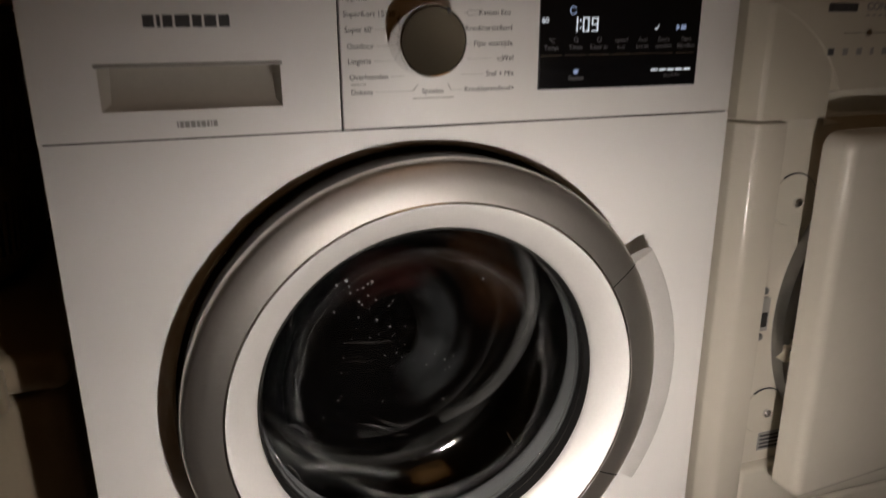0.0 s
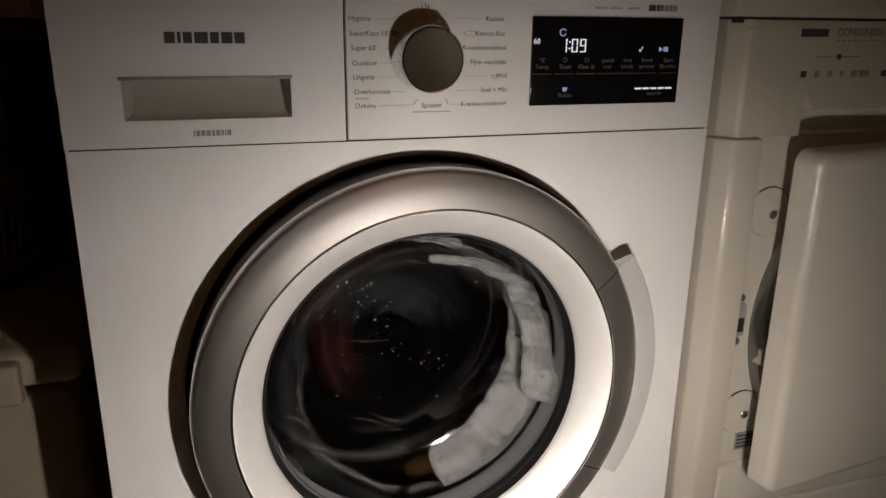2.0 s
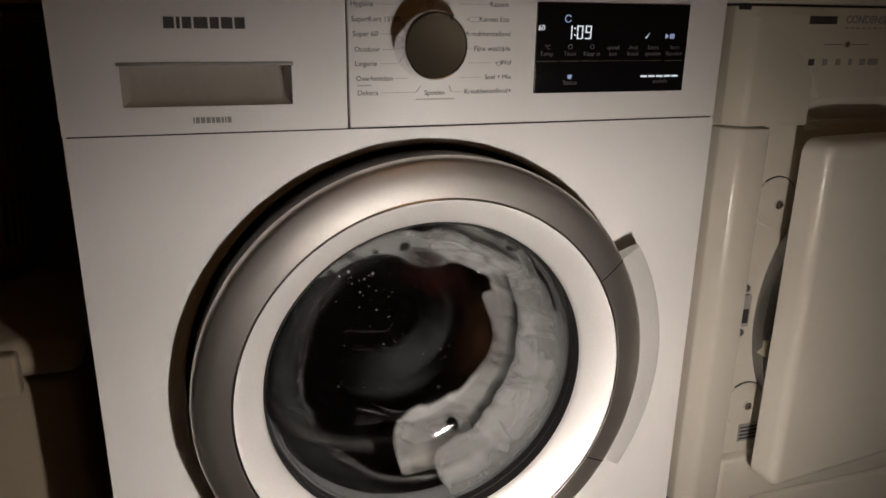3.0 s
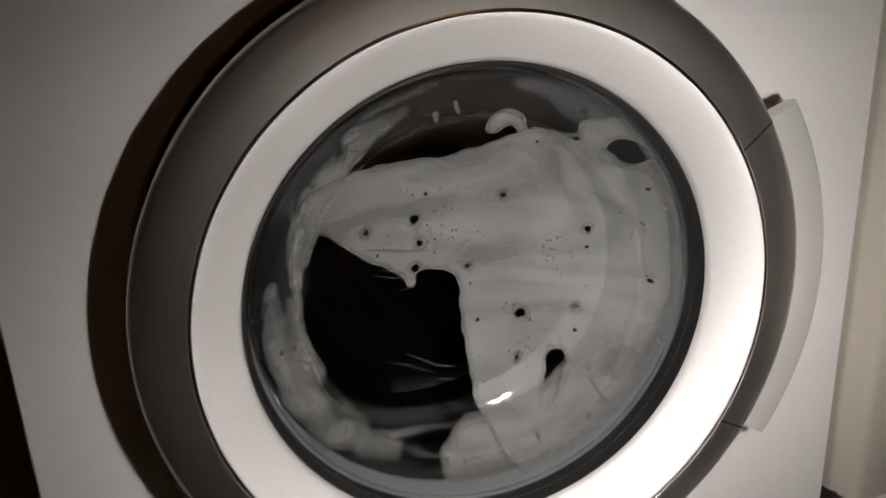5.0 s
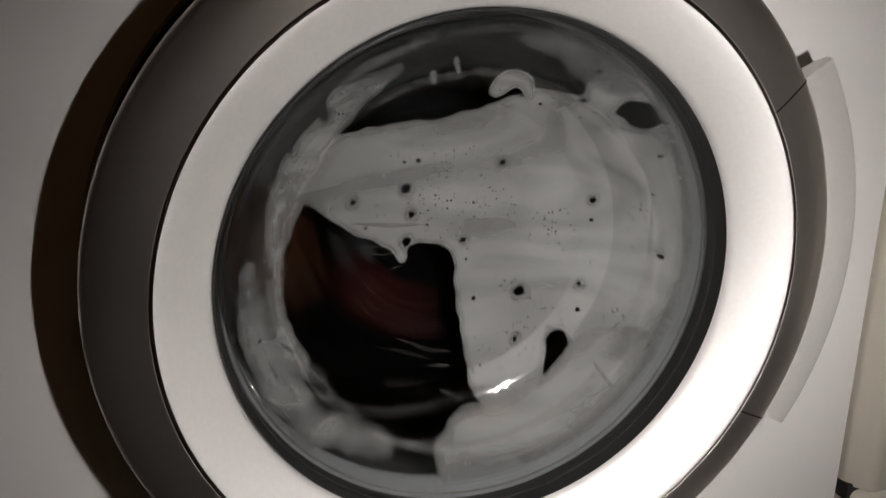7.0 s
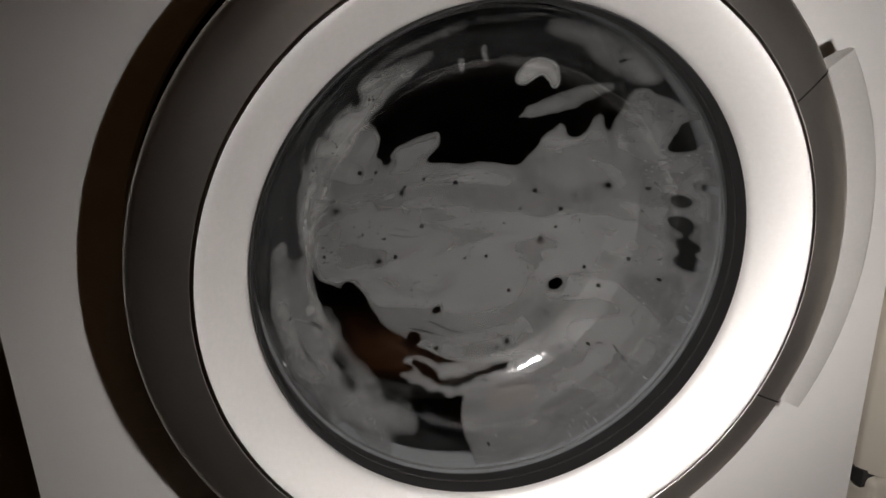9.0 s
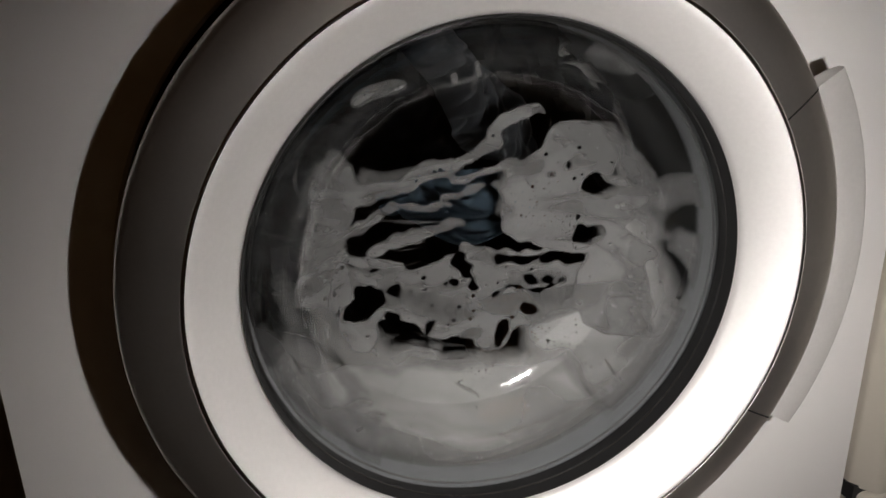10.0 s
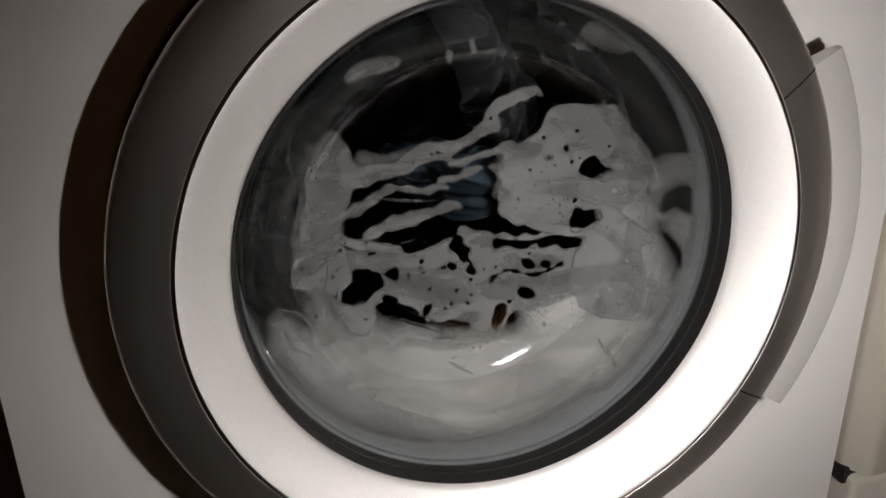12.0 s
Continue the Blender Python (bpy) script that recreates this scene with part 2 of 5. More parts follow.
def writing(name, text, x, y, z, size, mat, parent, align="LEFT", bold=0.0):
    """Raised lettering that faces -y."""
    cu = bpy.data.curves.new(name, "FONT")
    cu.body, cu.size, cu.align_x, cu.align_y, cu.offset, cu.resolution_u = text, size, align, "CENTER", bold, 3
    tmp = bpy.data.objects.new(name, cu)
    scene.collection.objects.link(tmp)
    me = bpy.data.meshes.new_from_object(tmp.evaluated_get(bpy.context.evaluated_depsgraph_get()))
    bpy.data.objects.remove(tmp)
    bm = bmesh.new()
    bm.from_mesh(me)
    bpy.data.meshes.remove(me)
    g = bmesh.ops.extrude_face_region(bm, geom=bm.faces[:])
    bmesh.ops.translate(bm, vec=(0, 0, 0.0003), verts=[v for v in g["geom"] if isinstance(v, bmesh.types.BMVert)])
    bm.transform(pose(x, y, z, 90, 0, 0))
    return part(name, bm, mat, parent, smooth=0)


def bar(name, x0, x1, z0, z1, y, mat, parent):
    return part(name, rbox(x0, x1, y - 0.0005, y + 0.0005, z0, z1), mat, parent, smooth=0)


# ---------------------------------------------------------------- room
def room():
    def slab(name, box, mat, label):
        ob = part(name, rbox(*box), mat, smooth=0)
        tagged(ob, label, name.split("_")[0], kind="structure")
    slab("floor", (-2.0, 2.4, -2.6, 1.0, -0.1, -0.001), TILE, "dark stone tiled utility room floor")
    slab("wall_north", (-2.0, 2.4, 0.75, 0.85, -0.001, 2.5), PLASTER, "plain dim plaster wall behind the appliances")
    slab("wall_south", (-2.0, 2.4, -2.7, -2.6, -0.1, 2.5), PLASTER, "plain dim plaster wall")
    slab("wall_west", (-2.1, -2.0, -2.6, 0.75, -0.1, 2.5), PLASTER, "plain dim plaster side wall")
    slab("wall_east", (2.4, 2.5, -2.6, 0.75, -0.1, 2.5), PLASTER, "plain dim plaster side wall")
    slab("ceiling", (-2.1, 2.5, -2.7, 0.85, 2.5, 2.6), PLASTER, "plain plaster ceiling")


room()

# ---------------------------------------------------------------- washing machine
CX, CZ = -0.006, 0.462
DOOR = (CX, 0.0, CZ)
BOWL = [(0.1552, -0.016), (0.1505, 0.004), (0.138, 0.026), (0.120, 0.045), (0.100, 0.054), (0.060, 0.060), (0.0, 0.062)]


def bowl_y(r):
    return float(np.interp(r, [p[0] for p in BOWL[::-1]], [p[1] for p in BOWL[::-1]]))


def sheet_with_hole(x0, x1, z0, z1, y, centre, r, depth, n=128):
    """A front sheet with a round opening whose collar runs back by depth."""
    bm = bmesh.new()
    ring, rim, inner = [], [], []
    for i in range(n):
        a = 2 * math.pi * i / n
        c, s = math.cos(a), math.sin(a)
        k = min((x1 - centre[0]) / c if c > 1e-9 else 9, (x0 - centre[0]) / c if c < -1e-9 else 9,
                (z1 - centre[2]) / s if s > 1e-9 else 9, (z0 - centre[2]) / s if s < -1e-9 else 9)
        ring.append(bm.verts.new((centre[0] + k * c, y, centre[2] + k * s)))
        rim.append(bm.verts.new((centre[0] + (r + 0.002) * c, y, centre[2] + (r + 0.002) * s)))
        inner.append((bm.verts.new((centre[0] + r * c, y + 0.002, centre[2] + r * s)), bm.verts.new((centre[0] + r * c, y + depth, centre[2] + r * s))))
    corners = [bm.verts.new((x, y, z)) for x, z in ((x1, z1), (x0, z1), (x0, z0), (x1, z0))]
    for i in range(n):
        j = (i + 1) % n
        bm.faces.new((ring[i], rim[i], rim[j], ring[j]))
        bm.faces.new((rim[i], inner[i][0], inner[j][0], rim[j]))
        bm.faces.new((inner[i][0], inner[i][1], inner[j][1], inner[j][0]))
        a, b = ring[i].co, ring[j].co
        if abs(a.x - b.x) > 1e-6 and abs(a.z - b.z) > 1e-6:
            bm.faces.new((ring[i], ring[j], min(corners, key=lambda v: (v.co - (a + b) / 2).length)))
    return bm


def washing_machine():
    wm = thing("washing_machine", (0, 0.28, 0), "white front-loading washing machine with a silver porthole door, running", "washing machine")
    # cabinet
    front = sheet_with_hole(-0.2985, 0.2985, 0.03, 0.7000, 0.0, DOOR, 0.2225, 0.014)
    part("front_panel", front, WHITE, wm, "white enamelled front sheet")
    part("side_panel", rbox(-0.299, -0.296, 0.0015, 0.56, 0.02, 0.82, 0.0008), WHITE, wm)
    part("side_panel", rbox(0.296, 0.299, 0.0015, 0.56, 0.02, 0.82, 0.0008), WHITE, wm)
    part("back_panel", rbox(-0.296, 0.296, 0.555, 0.56, 0.02, 0.82), WHITE, wm)
    # Near-black ring puts in the shade of the gap round the door.
    part("door_recess", lathe([(0.2225, 0.0135), (0.165, 0.0135)], DOOR), DARK, wm, "recess behind the door rim, coloured dark for its shade")
    part("top_lid", rbox(-0.299, 0.299, 0.004, 0.56, 0.8285, 0.848, 0.004, 3), WHITE, wm)
    part("plinth", rbox(-0.29, 0.29, 0.012, 0.05, 0.0, 0.03), DARK, wm)
    # fascia: a black seam backing, the drawer front and the control panel
    part("seam", rbox(-0.2975, 0.2975, 0.002, 0.005, 0.6995, 0.7016), DARK, wm)
    part("seam_backing", rbox(-0.296, 0.296, 0.034, 0.040, 0.69, 0.8285), DARK, wm)
    fascia = part("control_panel", rbox(-0.0735, 0.299, 0.0, 0.006, 0.7012, 0.8275, 0.0014, 3), PANEL, wm)
    part("fascia_top", rbox(-0.299, -0.0745, 0.0, 0.006, 0.8195, 0.8275, 0.0008), PANEL, wm)
    # drawer front with the finger slot: four walls round the opening
    drawer = part("detergent_drawer", drawer_front(), PANEL, wm, "white detergent drawer front")
    part("finger_slot", finger_slot(), SLOT_PALE, drawer, "grey recessed finger slot")
    part("slot_lip", rbox(-0.2545, -0.1195, -0.0016, 0.02, 0.7545, 0.7572, 0.0006), SLOT, drawer)
    # maker's mark: plain blocks
    x = -0.2170
    for w in (0.0078, 0.0026, 0.0068, 0.0104, 0.0068, 0.0086, 0.0078):
        bar("logo_block", x, x + w, 0.7828, 0.7915, -0.0004, INK, wm)
        x += w + 0.0017
    x = -0.2012
    for w in (0.0012, 0.0030, 0.0034, 0.0034, 0.0026, 0.0034, 0.0020, 0.0012, 0.0030):
        bar("script_mark", x, x + w, 0.7092, 0.7138, -0.0004, GREY_INK, wm)
        x += w + 0.0008
    knob(wm)
    programme_names(wm)
    display(wm)
    door(wm)
    return wm


def drawer_front():
    """The drawer's plate, with a rectangular opening for the finger slot."""
    bm = bmesh.new()
    xs, zs = (-0.299, -0.2525, -0.1210, -0.0752), (0.7012, 0.7228, 0.7545, 0.8185)
    for y in (0.0, 0.006):
        for i in range(3):
            for j in range(3):
                if (i, j) != (1, 1):
                    bm.faces.new([bm.verts.new((x, y, z)) for x, z in ((xs[i], zs[j]), (xs[i + 1], zs[j]), (xs[i + 1], zs[j + 1]), (xs[i], zs[j + 1]))])
    bmesh.ops.remove_doubles(bm, verts=bm.verts, dist=1e-5)
    loops = [[(xs[0], zs[0]), (xs[3], zs[0]), (xs[3], zs[3]), (xs[0], zs[3])]]
    for lp in loops:
        for (xa, za), (xb, zb) in zip(lp, lp[1:] + lp[:1]):
            bm.faces.new([bm.verts.new(p) for p in ((xa, 0, za), (xb, 0, zb), (xb, 0.006, zb), (xa, 0.006, za))])
    bmesh.ops.remove_doubles(bm, verts=bm.verts, dist=1e-5)
    return bm


def finger_slot():
    """A pocket that leans back into the drawer, open to the front."""
    bm = bmesh.new()
    a = [bm.verts.new(p) for p in ((-0.2525, 0.0005, 0.7228), (-0.1210, 0.0005, 0.7228), (-0.1210, 0.0005, 0.7545), (-0.2525, 0.0005, 0.7545))]
    b = [bm.verts.new(p) for p in ((-0.2465, 0.012, 0.7275), (-0.1250, 0.012, 0.7275), (-0.1250, 0.030, 0.7545), (-0.2465, 0.030, 0.7545))]
    for i in range(4):
        j = (i + 1) % 4
        bm.faces.new((a[i], a[j], b[j], b[i]))
    bm.faces.new(b)
    return bm


def knob(wm):
    c = (-0.006, 0.0, 0.7710)
    k = part("programme_knob", lathe([(0.0285, -0.0005), (0.0283, -0.027), (0.0276, -0.0312), (0.0266, -0.0325), (0.0260, -0.0322), (0.0260, 0.0)], c, steps=72), CHROME, wm, "chromed programme knob")
    part("knob_face", lathe([(0.0260, -0.0318), (0.0253, -0.0322), (0.015, -0.0312), (0.0, -0.0308)], c, steps=72), KNOB, k, "brushed bronze-grey knob face")
    part("pointer", rbox(0.0050, 0.0078, -0.0332, -0.0318, 0.7915, 0.7962), BLACK, k)


LEFT_NAMES = [("Hygiëne", -0.0711, 0.8034, -0.030), ("SuperKort 15'/30'", -0.0704, 0.7912, 0), ("Super 60'", -0.0697, 0.7793, -0.034), ("Outdoor", -0.0684, 0.7667, -0.032),
              ("Lingerie", -0.0682, 0.755, -0.030), ("Overhemden", -0.0674, 0.7426, -0.022), ("Dekens", -0.0666, 0.7306, -0.014)]
RIGHT_NAMES = [("Katoen", 0.0699, 0.8045, 0.024), ("Katoen Eco", 0.0710, 0.7919, 0.030), ("Kreukherstellend", 0.0727, 0.7797, 0), ("Fijne was/zijde", 0.0732, 0.7673, 0.033),
               ("Wol", 0.0744, 0.7552, 0.033), ("Snel + Mix", 0.0750, 0.7426, 0.026), ("Kreukherstellend+", 0.0756, 0.7303, 0.020)]


def programme_names(wm):
    size = 0.0060
    for text, x, z, end in LEFT_NAMES:
        ob = writing("programme_name", text, x, -0.0002, z, size, INK, wm)
        if end:
            w = max(v.co.x for v in ob.data.vertices)
            bar("guide_line", w + 0.002, end, z - 0.0002, z + 0.0002, -0.0002, FAINT_INK, wm)
    for text, x, z, start in RIGHT_NAMES:
        ob = writing("programme_name", text, x, -0.0002, z, size, INK, wm, "RIGHT")
        if start:
            w = min(v.co.x for v in ob.data.vertices)
            bar("guide_line", start, w - (0.009 if text in ("Wol", "Katoen Eco") else 0.002), z - 0.0002, z + 0.0002, -0.0002, FAINT_INK, wm)
    writing("programme_name", "Uit", -0.0033, -0.0002, 0.8139, size, INK, wm, "CENTER")
    part("off_mark", lathe([(0.0026, -0.0003), (0.0022, -0.0003), (0.0022, 0.0002), (0.0026, 0.0002)], (-0.0022, 0, 0.8037), steps=24, closed=True), GREY_INK, wm)
    writing("programme_name", "Spoelen", 0.0025, -0.0002, 0.7299, size, INK, wm, "CENTER")
    for (xa, za), (xb, zb) in (((-0.0149, 0.7303), (-0.0102, 0.7357)), ((0.0184, 0.7302), (0.0156, 0.7358))):
        bm = bmesh.new()
        f = bm.faces.new([bm.verts.new((x, -0.0006, z)) for x, z in ((xa - 0.0003, za), (xa + 0.0003, za), (xb + 0.0003, zb), (xb - 0.0003, zb))])
        g = bmesh.ops.extrude_face_region(bm, geom=[f])
        bmesh.ops.translate(bm, vec=(0, 0.0008, 0), verts=[v for v in g["geom"] if isinstance(v, bmesh.types.BMVert)])
        part("guide_line", bm, GREY_INK, wm, smooth=0)
    bar("fine_print", -0.015, 0.021, 0.7238, 0.7249, -0.0001, FAINT_INK, wm)
    bar("fine_print", -0.0665, -0.054, 0.7364, 0.7375, -0.0001, FAINT_INK, wm)
    for x in (0.160, 0.176, 0.195):
        bar("fine_print", x, x + 0.013, 0.8146, 0.8166, -0.0001, FAINT_INK, wm)
    for x, w in ((0.2175, 0.0075), (0.2262, 0.0035), (0.2308, 0.0022), (0.2345, 0.0040), (0.2395, 0.0040), (0.2445, 0.0040)):
        bar("model_mark", x, x + w, 0.8135, 0.8192, -0.0002, INK if x < 0.234 else GREY_INK, wm)
    # little tub by the wool programme, and the eco tag
    bm = lathe([(0.0030, -0.0003), (0.0024, -0.0003), (0.0024, 0.0002), (0.0030, 0.0002)], (0.0625, 0, 0.7555), 180, 360, 16, closed=True)
    part("wool_symbol", rbox(0.0590, 0.0660, -0.0003, 0.0002, 0.7552, 0.7558, bm=bm), GREY_INK, wm)
    bm = bmesh.new()
    for b in ((0.0335, 0.0435, 0.7936, 0.7940), (0.0335, 0.0435, 0.7898, 0.7902), (0.0431, 0.0435, 0.7898, 0.7940), (0.0325, 0.0330, 0.7908, 0.7930)):
        rbox(b[0], b[1], -0.0003, 0.0002, b[2], b[3], bm=bm)
    part("eco_symbol", bm, GREY_INK, wm)


def digit_segments(x, z, h, w, on, bm):
    """Seven-segment figure; on: which of a..g glow."""
    t = h * 0.13
    seg = {"a": (x, z + h - t, w, t), "d": (x, z, w, t), "g": (x, z + h / 2 - t / 2, w, t), "f": (x, z + h / 2, t, h / 2), "b": (x + w - t, z + h / 2, t, h / 2),
           "e": (x, z, t, h / 2), "c": (x + w - t, z, t, h / 2)}
    for s in on:
        a, b, c, d = seg[s]
        g = h * 0.025
        rbox(a + g, a + c - g, -0.0032, -0.0024, b + g, b + d - g, bm=bm)


def display(wm):
    d = part("display", rbox(0.0975, 0.2560, -0.0022, 0.004, 0.7275, 0.8075, 0.0006), DISPLAY, wm, "glossy black touch display")
    bm = bmesh.new()
    digit_segments(0.1290, 0.7755, 0.0125, 0.0036, "bc", bm)
    digit_segments(0.1370, 0.7755, 0.0125, 0.0066, "abcdef", bm)
    digit_segments(0.1456, 0.7755, 0.0125, 0.0066, "abcdfg", bm)
    for z in (0.7785, 0.7845):
        rbox(0.1344, 0.1358, -0.0032, -0.0024, z, z + 0.0014, bm=bm)
    part("time_digits", bm, LED, d, "glowing white digits")
    writing("temperature_digits", "60", 0.0985, -0.0024, 0.7853, 0.0068, LED, d)
    part("clock_symbol", lathe([(0.0034, -0.003), (0.0026, -0.003), (0.0026, -0.0024), (0.0034, -0.0024)], (0.1278, 0, 0.7935), 30, 340, 24, closed=True), LED_DIM, d)
    for i in range(5):
        bar("eco_bar", 0.2080 + i * 0.0086, 0.2080 + i * 0.0086 + 0.0066, 0.7410, 0.7426, -0.0026, LED, d)
    bm = bmesh.new()
    for p in (((0.2090, 0.7780), (0.2102, 0.7764), (0.2109, 0.7770), (0.2096, 0.7788)), ((0.2102, 0.7764), (0.2109, 0.7764), (0.2136, 0.7812), (0.2128, 0.7812))):
        bm.faces.new([bm.verts.new((x, -0.0026, z)) for x, z in p])
    part("tick_symbol", bm, LED, d, smooth=0)
    bm = bmesh.new()
    for p in (((0.2312, 0.7760), (0.2352, 0.7786), (0.2312, 0.7812)),):
        bm.faces.new([bm.verts.new((x, -0.0026, z)) for x, z in p])
    for x in (0.2362, 0.2380, 0.2398):
        rbox(x, x + 0.0011, -0.0028, -0.0024, 0.7764, 0.7808, bm=bm)
    part("start_symbol", bm, LED_DIM, d, smooth=0)
    for text, x in (("°C\nTemp.", 0.1085), ("\nTimin", 0.1315), ("\nKlaar in", 0.1540), ("speed\neco", 0.1760), ("Anti\nkreuk", 0.1975), ("Extra\nspoelen", 0.2190), ("Start\nBijvullen", 0.2425)):
        writing("key_name", text, x, -0.0024, 0.7655, 0.0056, PALE_INK, d, "CENTER")
        bar("key_line", x - 0.0098, x + 0.0098, 0.7560, 0.7566, -0.0023, BROWN_INK, d)
    for x in (0.1315, 0.1540):
        part("key_symbol", lathe([(0.0022, -0.0028), (0.0017, -0.0028), (0.0017, -0.0023), (0.0022, -0.0023)], (x, 0, 0.7690), steps=20, closed=True), PALE_INK, d)
    writing("key_name", "Status", 0.1330, -0.0024, 0.7368, 0.0060, PALE_INK, d, "CENTER")
    bm = bmesh.new()
    bm.faces.new([bm.verts.new((x, -0.0026, z)) for x, z in ((0.1300, 0.7440), (0.1308, 0.7402), (0.1342, 0.7402), (0.1352, 0.7440))])
    part("tub_symbol", bm, LED_DIM, d, smooth=0)
    writing("key_name", "ecoinfo", 0.2300, -0.0024, 0.7370, 0.0056, PALE_INK, d, "CENTER")


def door(wm):
    rim = [(0.2190, -0.0345), (0.2187, -0.0400), (0.2170, -0.0436), (0.2140, -0.0458), (0.2000, -0.0504), (0.1860, -0.0541), (0.1852, -0.0535), (0.1852, -0.0300), (0.2150, -0.0300)]
    d = part("door_rim", lathe(rim, DOOR, steps=192, closed=True), SILVER, wm, "silver-painted outer door rim")
    # Side of the rim in dark grey instead of the face's silver.
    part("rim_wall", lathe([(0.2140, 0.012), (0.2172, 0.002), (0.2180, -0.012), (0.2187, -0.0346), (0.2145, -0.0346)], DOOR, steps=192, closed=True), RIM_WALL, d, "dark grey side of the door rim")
    part("rim_edge", lathe([(0.1856, -0.0542), (0.1847, -0.0547), (0.1838, -0.0541), (0.1838, -0.0520), (0.1856, -0.0520)], DOOR, steps=192, closed=True), CHROME, d, "thin chrome edge")
    part("inner_ring", lathe([(0.1836, -0.0536), (0.1800, -0.0524), (0.1600, -0.0315), (0.1575, -0.0285), (0.1566, -0.0240), (0.1566, 0.010), (0.1836, 0.010)], DOOR, steps=192, closed=True), RING, d, "satin silver inner ring")
    # Black edge carried deeper to stand for the shaded wall of the ring.
    part("seal_and_shade", lathe([(0.1566, -0.0270), (0.1556, -0.0284), (0.1550, -0.0270), (0.1541, -0.0100), (0.1566, -0.0095)], DOOR, steps=160, closed=True), BLACK, d, "black edge of the door glass, deepened for the ring's shaded wall")
    outer = [(r - 0.0045 if r > 0.02 else r, y - (0.0045 if r < 0.13 else 0.001)) for r, y in BOWL]
    g = part("glass_bowl", lathe(smooth_profile(outer, 4) + smooth_profile(BOWL, 4)[::-1], DOOR, steps=320), GLASS, d, "clear bulging door glass")
    g.visible_shadow = False
    # Two thin rings added to draw the concentric reflections round the glass.
    for r, y in ((0.1540, -0.0190), (0.1518, -0.0080)):
        e = part("glint_ring", lathe([(r + 0.0008 * math.cos(a), y + 0.0008 * math.sin(a)) for a in [math.tau * k / 8 for k in range(8)]], DOOR, steps=160, closed=True), GLINT_WATER, d, "clear ring added at the door glass for thin reflection lines")
        e.visible_shadow = False
    # grip: a raised crescent outside the rim, with a gap line at each end
    grip = bmesh.new()
    rows = []
    for i in range(41):
        a = radians(-31 + 61.5 * i / 40)
        swell = math.sin(math.pi * i / 40) ** 0.7 * 0.002
        prof = [(0.2165, -0.0290), (0.2165, -0.0424), (0.2185, -0.0422), (0.2370 + swell, -0.0412), (0.2398 + swell, -0.0398), (0.2404 + swell, -0.0350), (0.2360 + swell, -0.0310), (0.2225, -0.0270)]
        rows.append([grip.verts.new((CX + r * math.cos(a), y, CZ + r * math.sin(a))) for r, y in prof])
    for p, q in zip(rows, rows[1:]):
        for j in range(8):
            grip.faces.new((p[j], p[(j + 1) % 8], q[(j + 1) % 8], q[j]))
    grip.faces.new(rows[0])
    grip.faces.new(rows[-1])
    part("door_handle", grip, GRIP, d, "raised satin silver grip")
    for a in (30.6, -31.4):
        part("gap_line", lathe([(r, y - 0.0004) for r, y in rim[0:6]], DOOR, a - 0.16, a + 0.16, 1), DARK, d)
    part("door_gasket", lathe(smooth_profile([(0.1555, -0.0150), (0.1553, 0.000), (0.1550, 0.018), (0.1600, 0.023)], 3), DOOR, steps=320), RUBBER, wm, "grey rubber door gasket")
    # Added sleeve, no gasket part; its black stands for the dark interior.
    part("dark_sleeve", lathe([(0.1595, 0.0228), (0.1680, 0.034), (0.1800, 0.050), (0.1950, 0.062)], DOOR, steps=160), BLACK, wm, "black sleeve added between the door and the drum to keep it dark")


def smooth_profile(pts, k):
    """Catmull-Rom points through a profile."""
    out = []
    p = [pts[0]] + list(pts) + [pts[-1]]
    for i in range(1, len(p) - 2):
        for s in range(k):
            t = s / k
            out.append(tuple(0.5 * (2 * p[i][c] + (p[i + 1][c] - p[i - 1][c]) * t + (2 * p[i - 1][c] - 5 * p[i][c] + 4 * p[i + 1][c] - p[i + 2][c]) * t * t
                                    + (3 * p[i][c] - p[i - 1][c] - 3 * p[i + 1][c] + p[i + 2][c]) * t ** 3) for c in (0, 1)))
    out.append(tuple(pts[-1]))
    return out


def drum():
    """The steel drum behind the glass, with its three lifters; it turns with the load."""
    ob = thing("washing_drum", DOOR, "dark perforated steel washing drum inside the machine", "drum")
    part("drum_shell", lathe([(0.190, 0.070), (0.235, 0.085), (0.240, 0.100), (0.240, 0.400), (0.225, 0.415), (0.0, 0.420)], DOOR, steps=72), STEEL, ob)
    for i in range(3):
        bm = rbox(CX - 0.028, CX + 0.028, 0.13, 0.38, CZ - 0.237, CZ - 0.180, 0.018, 3)
        bmesh.ops.rotate(bm, cent=DOOR, matrix=Matrix.Rotation(radians(120 * i + 30), 3, "Y"), verts=bm.verts)
        part("lifter", bm, STEEL, ob)
    return ob


MACHINE = washing_machine()
DRUM = drum()


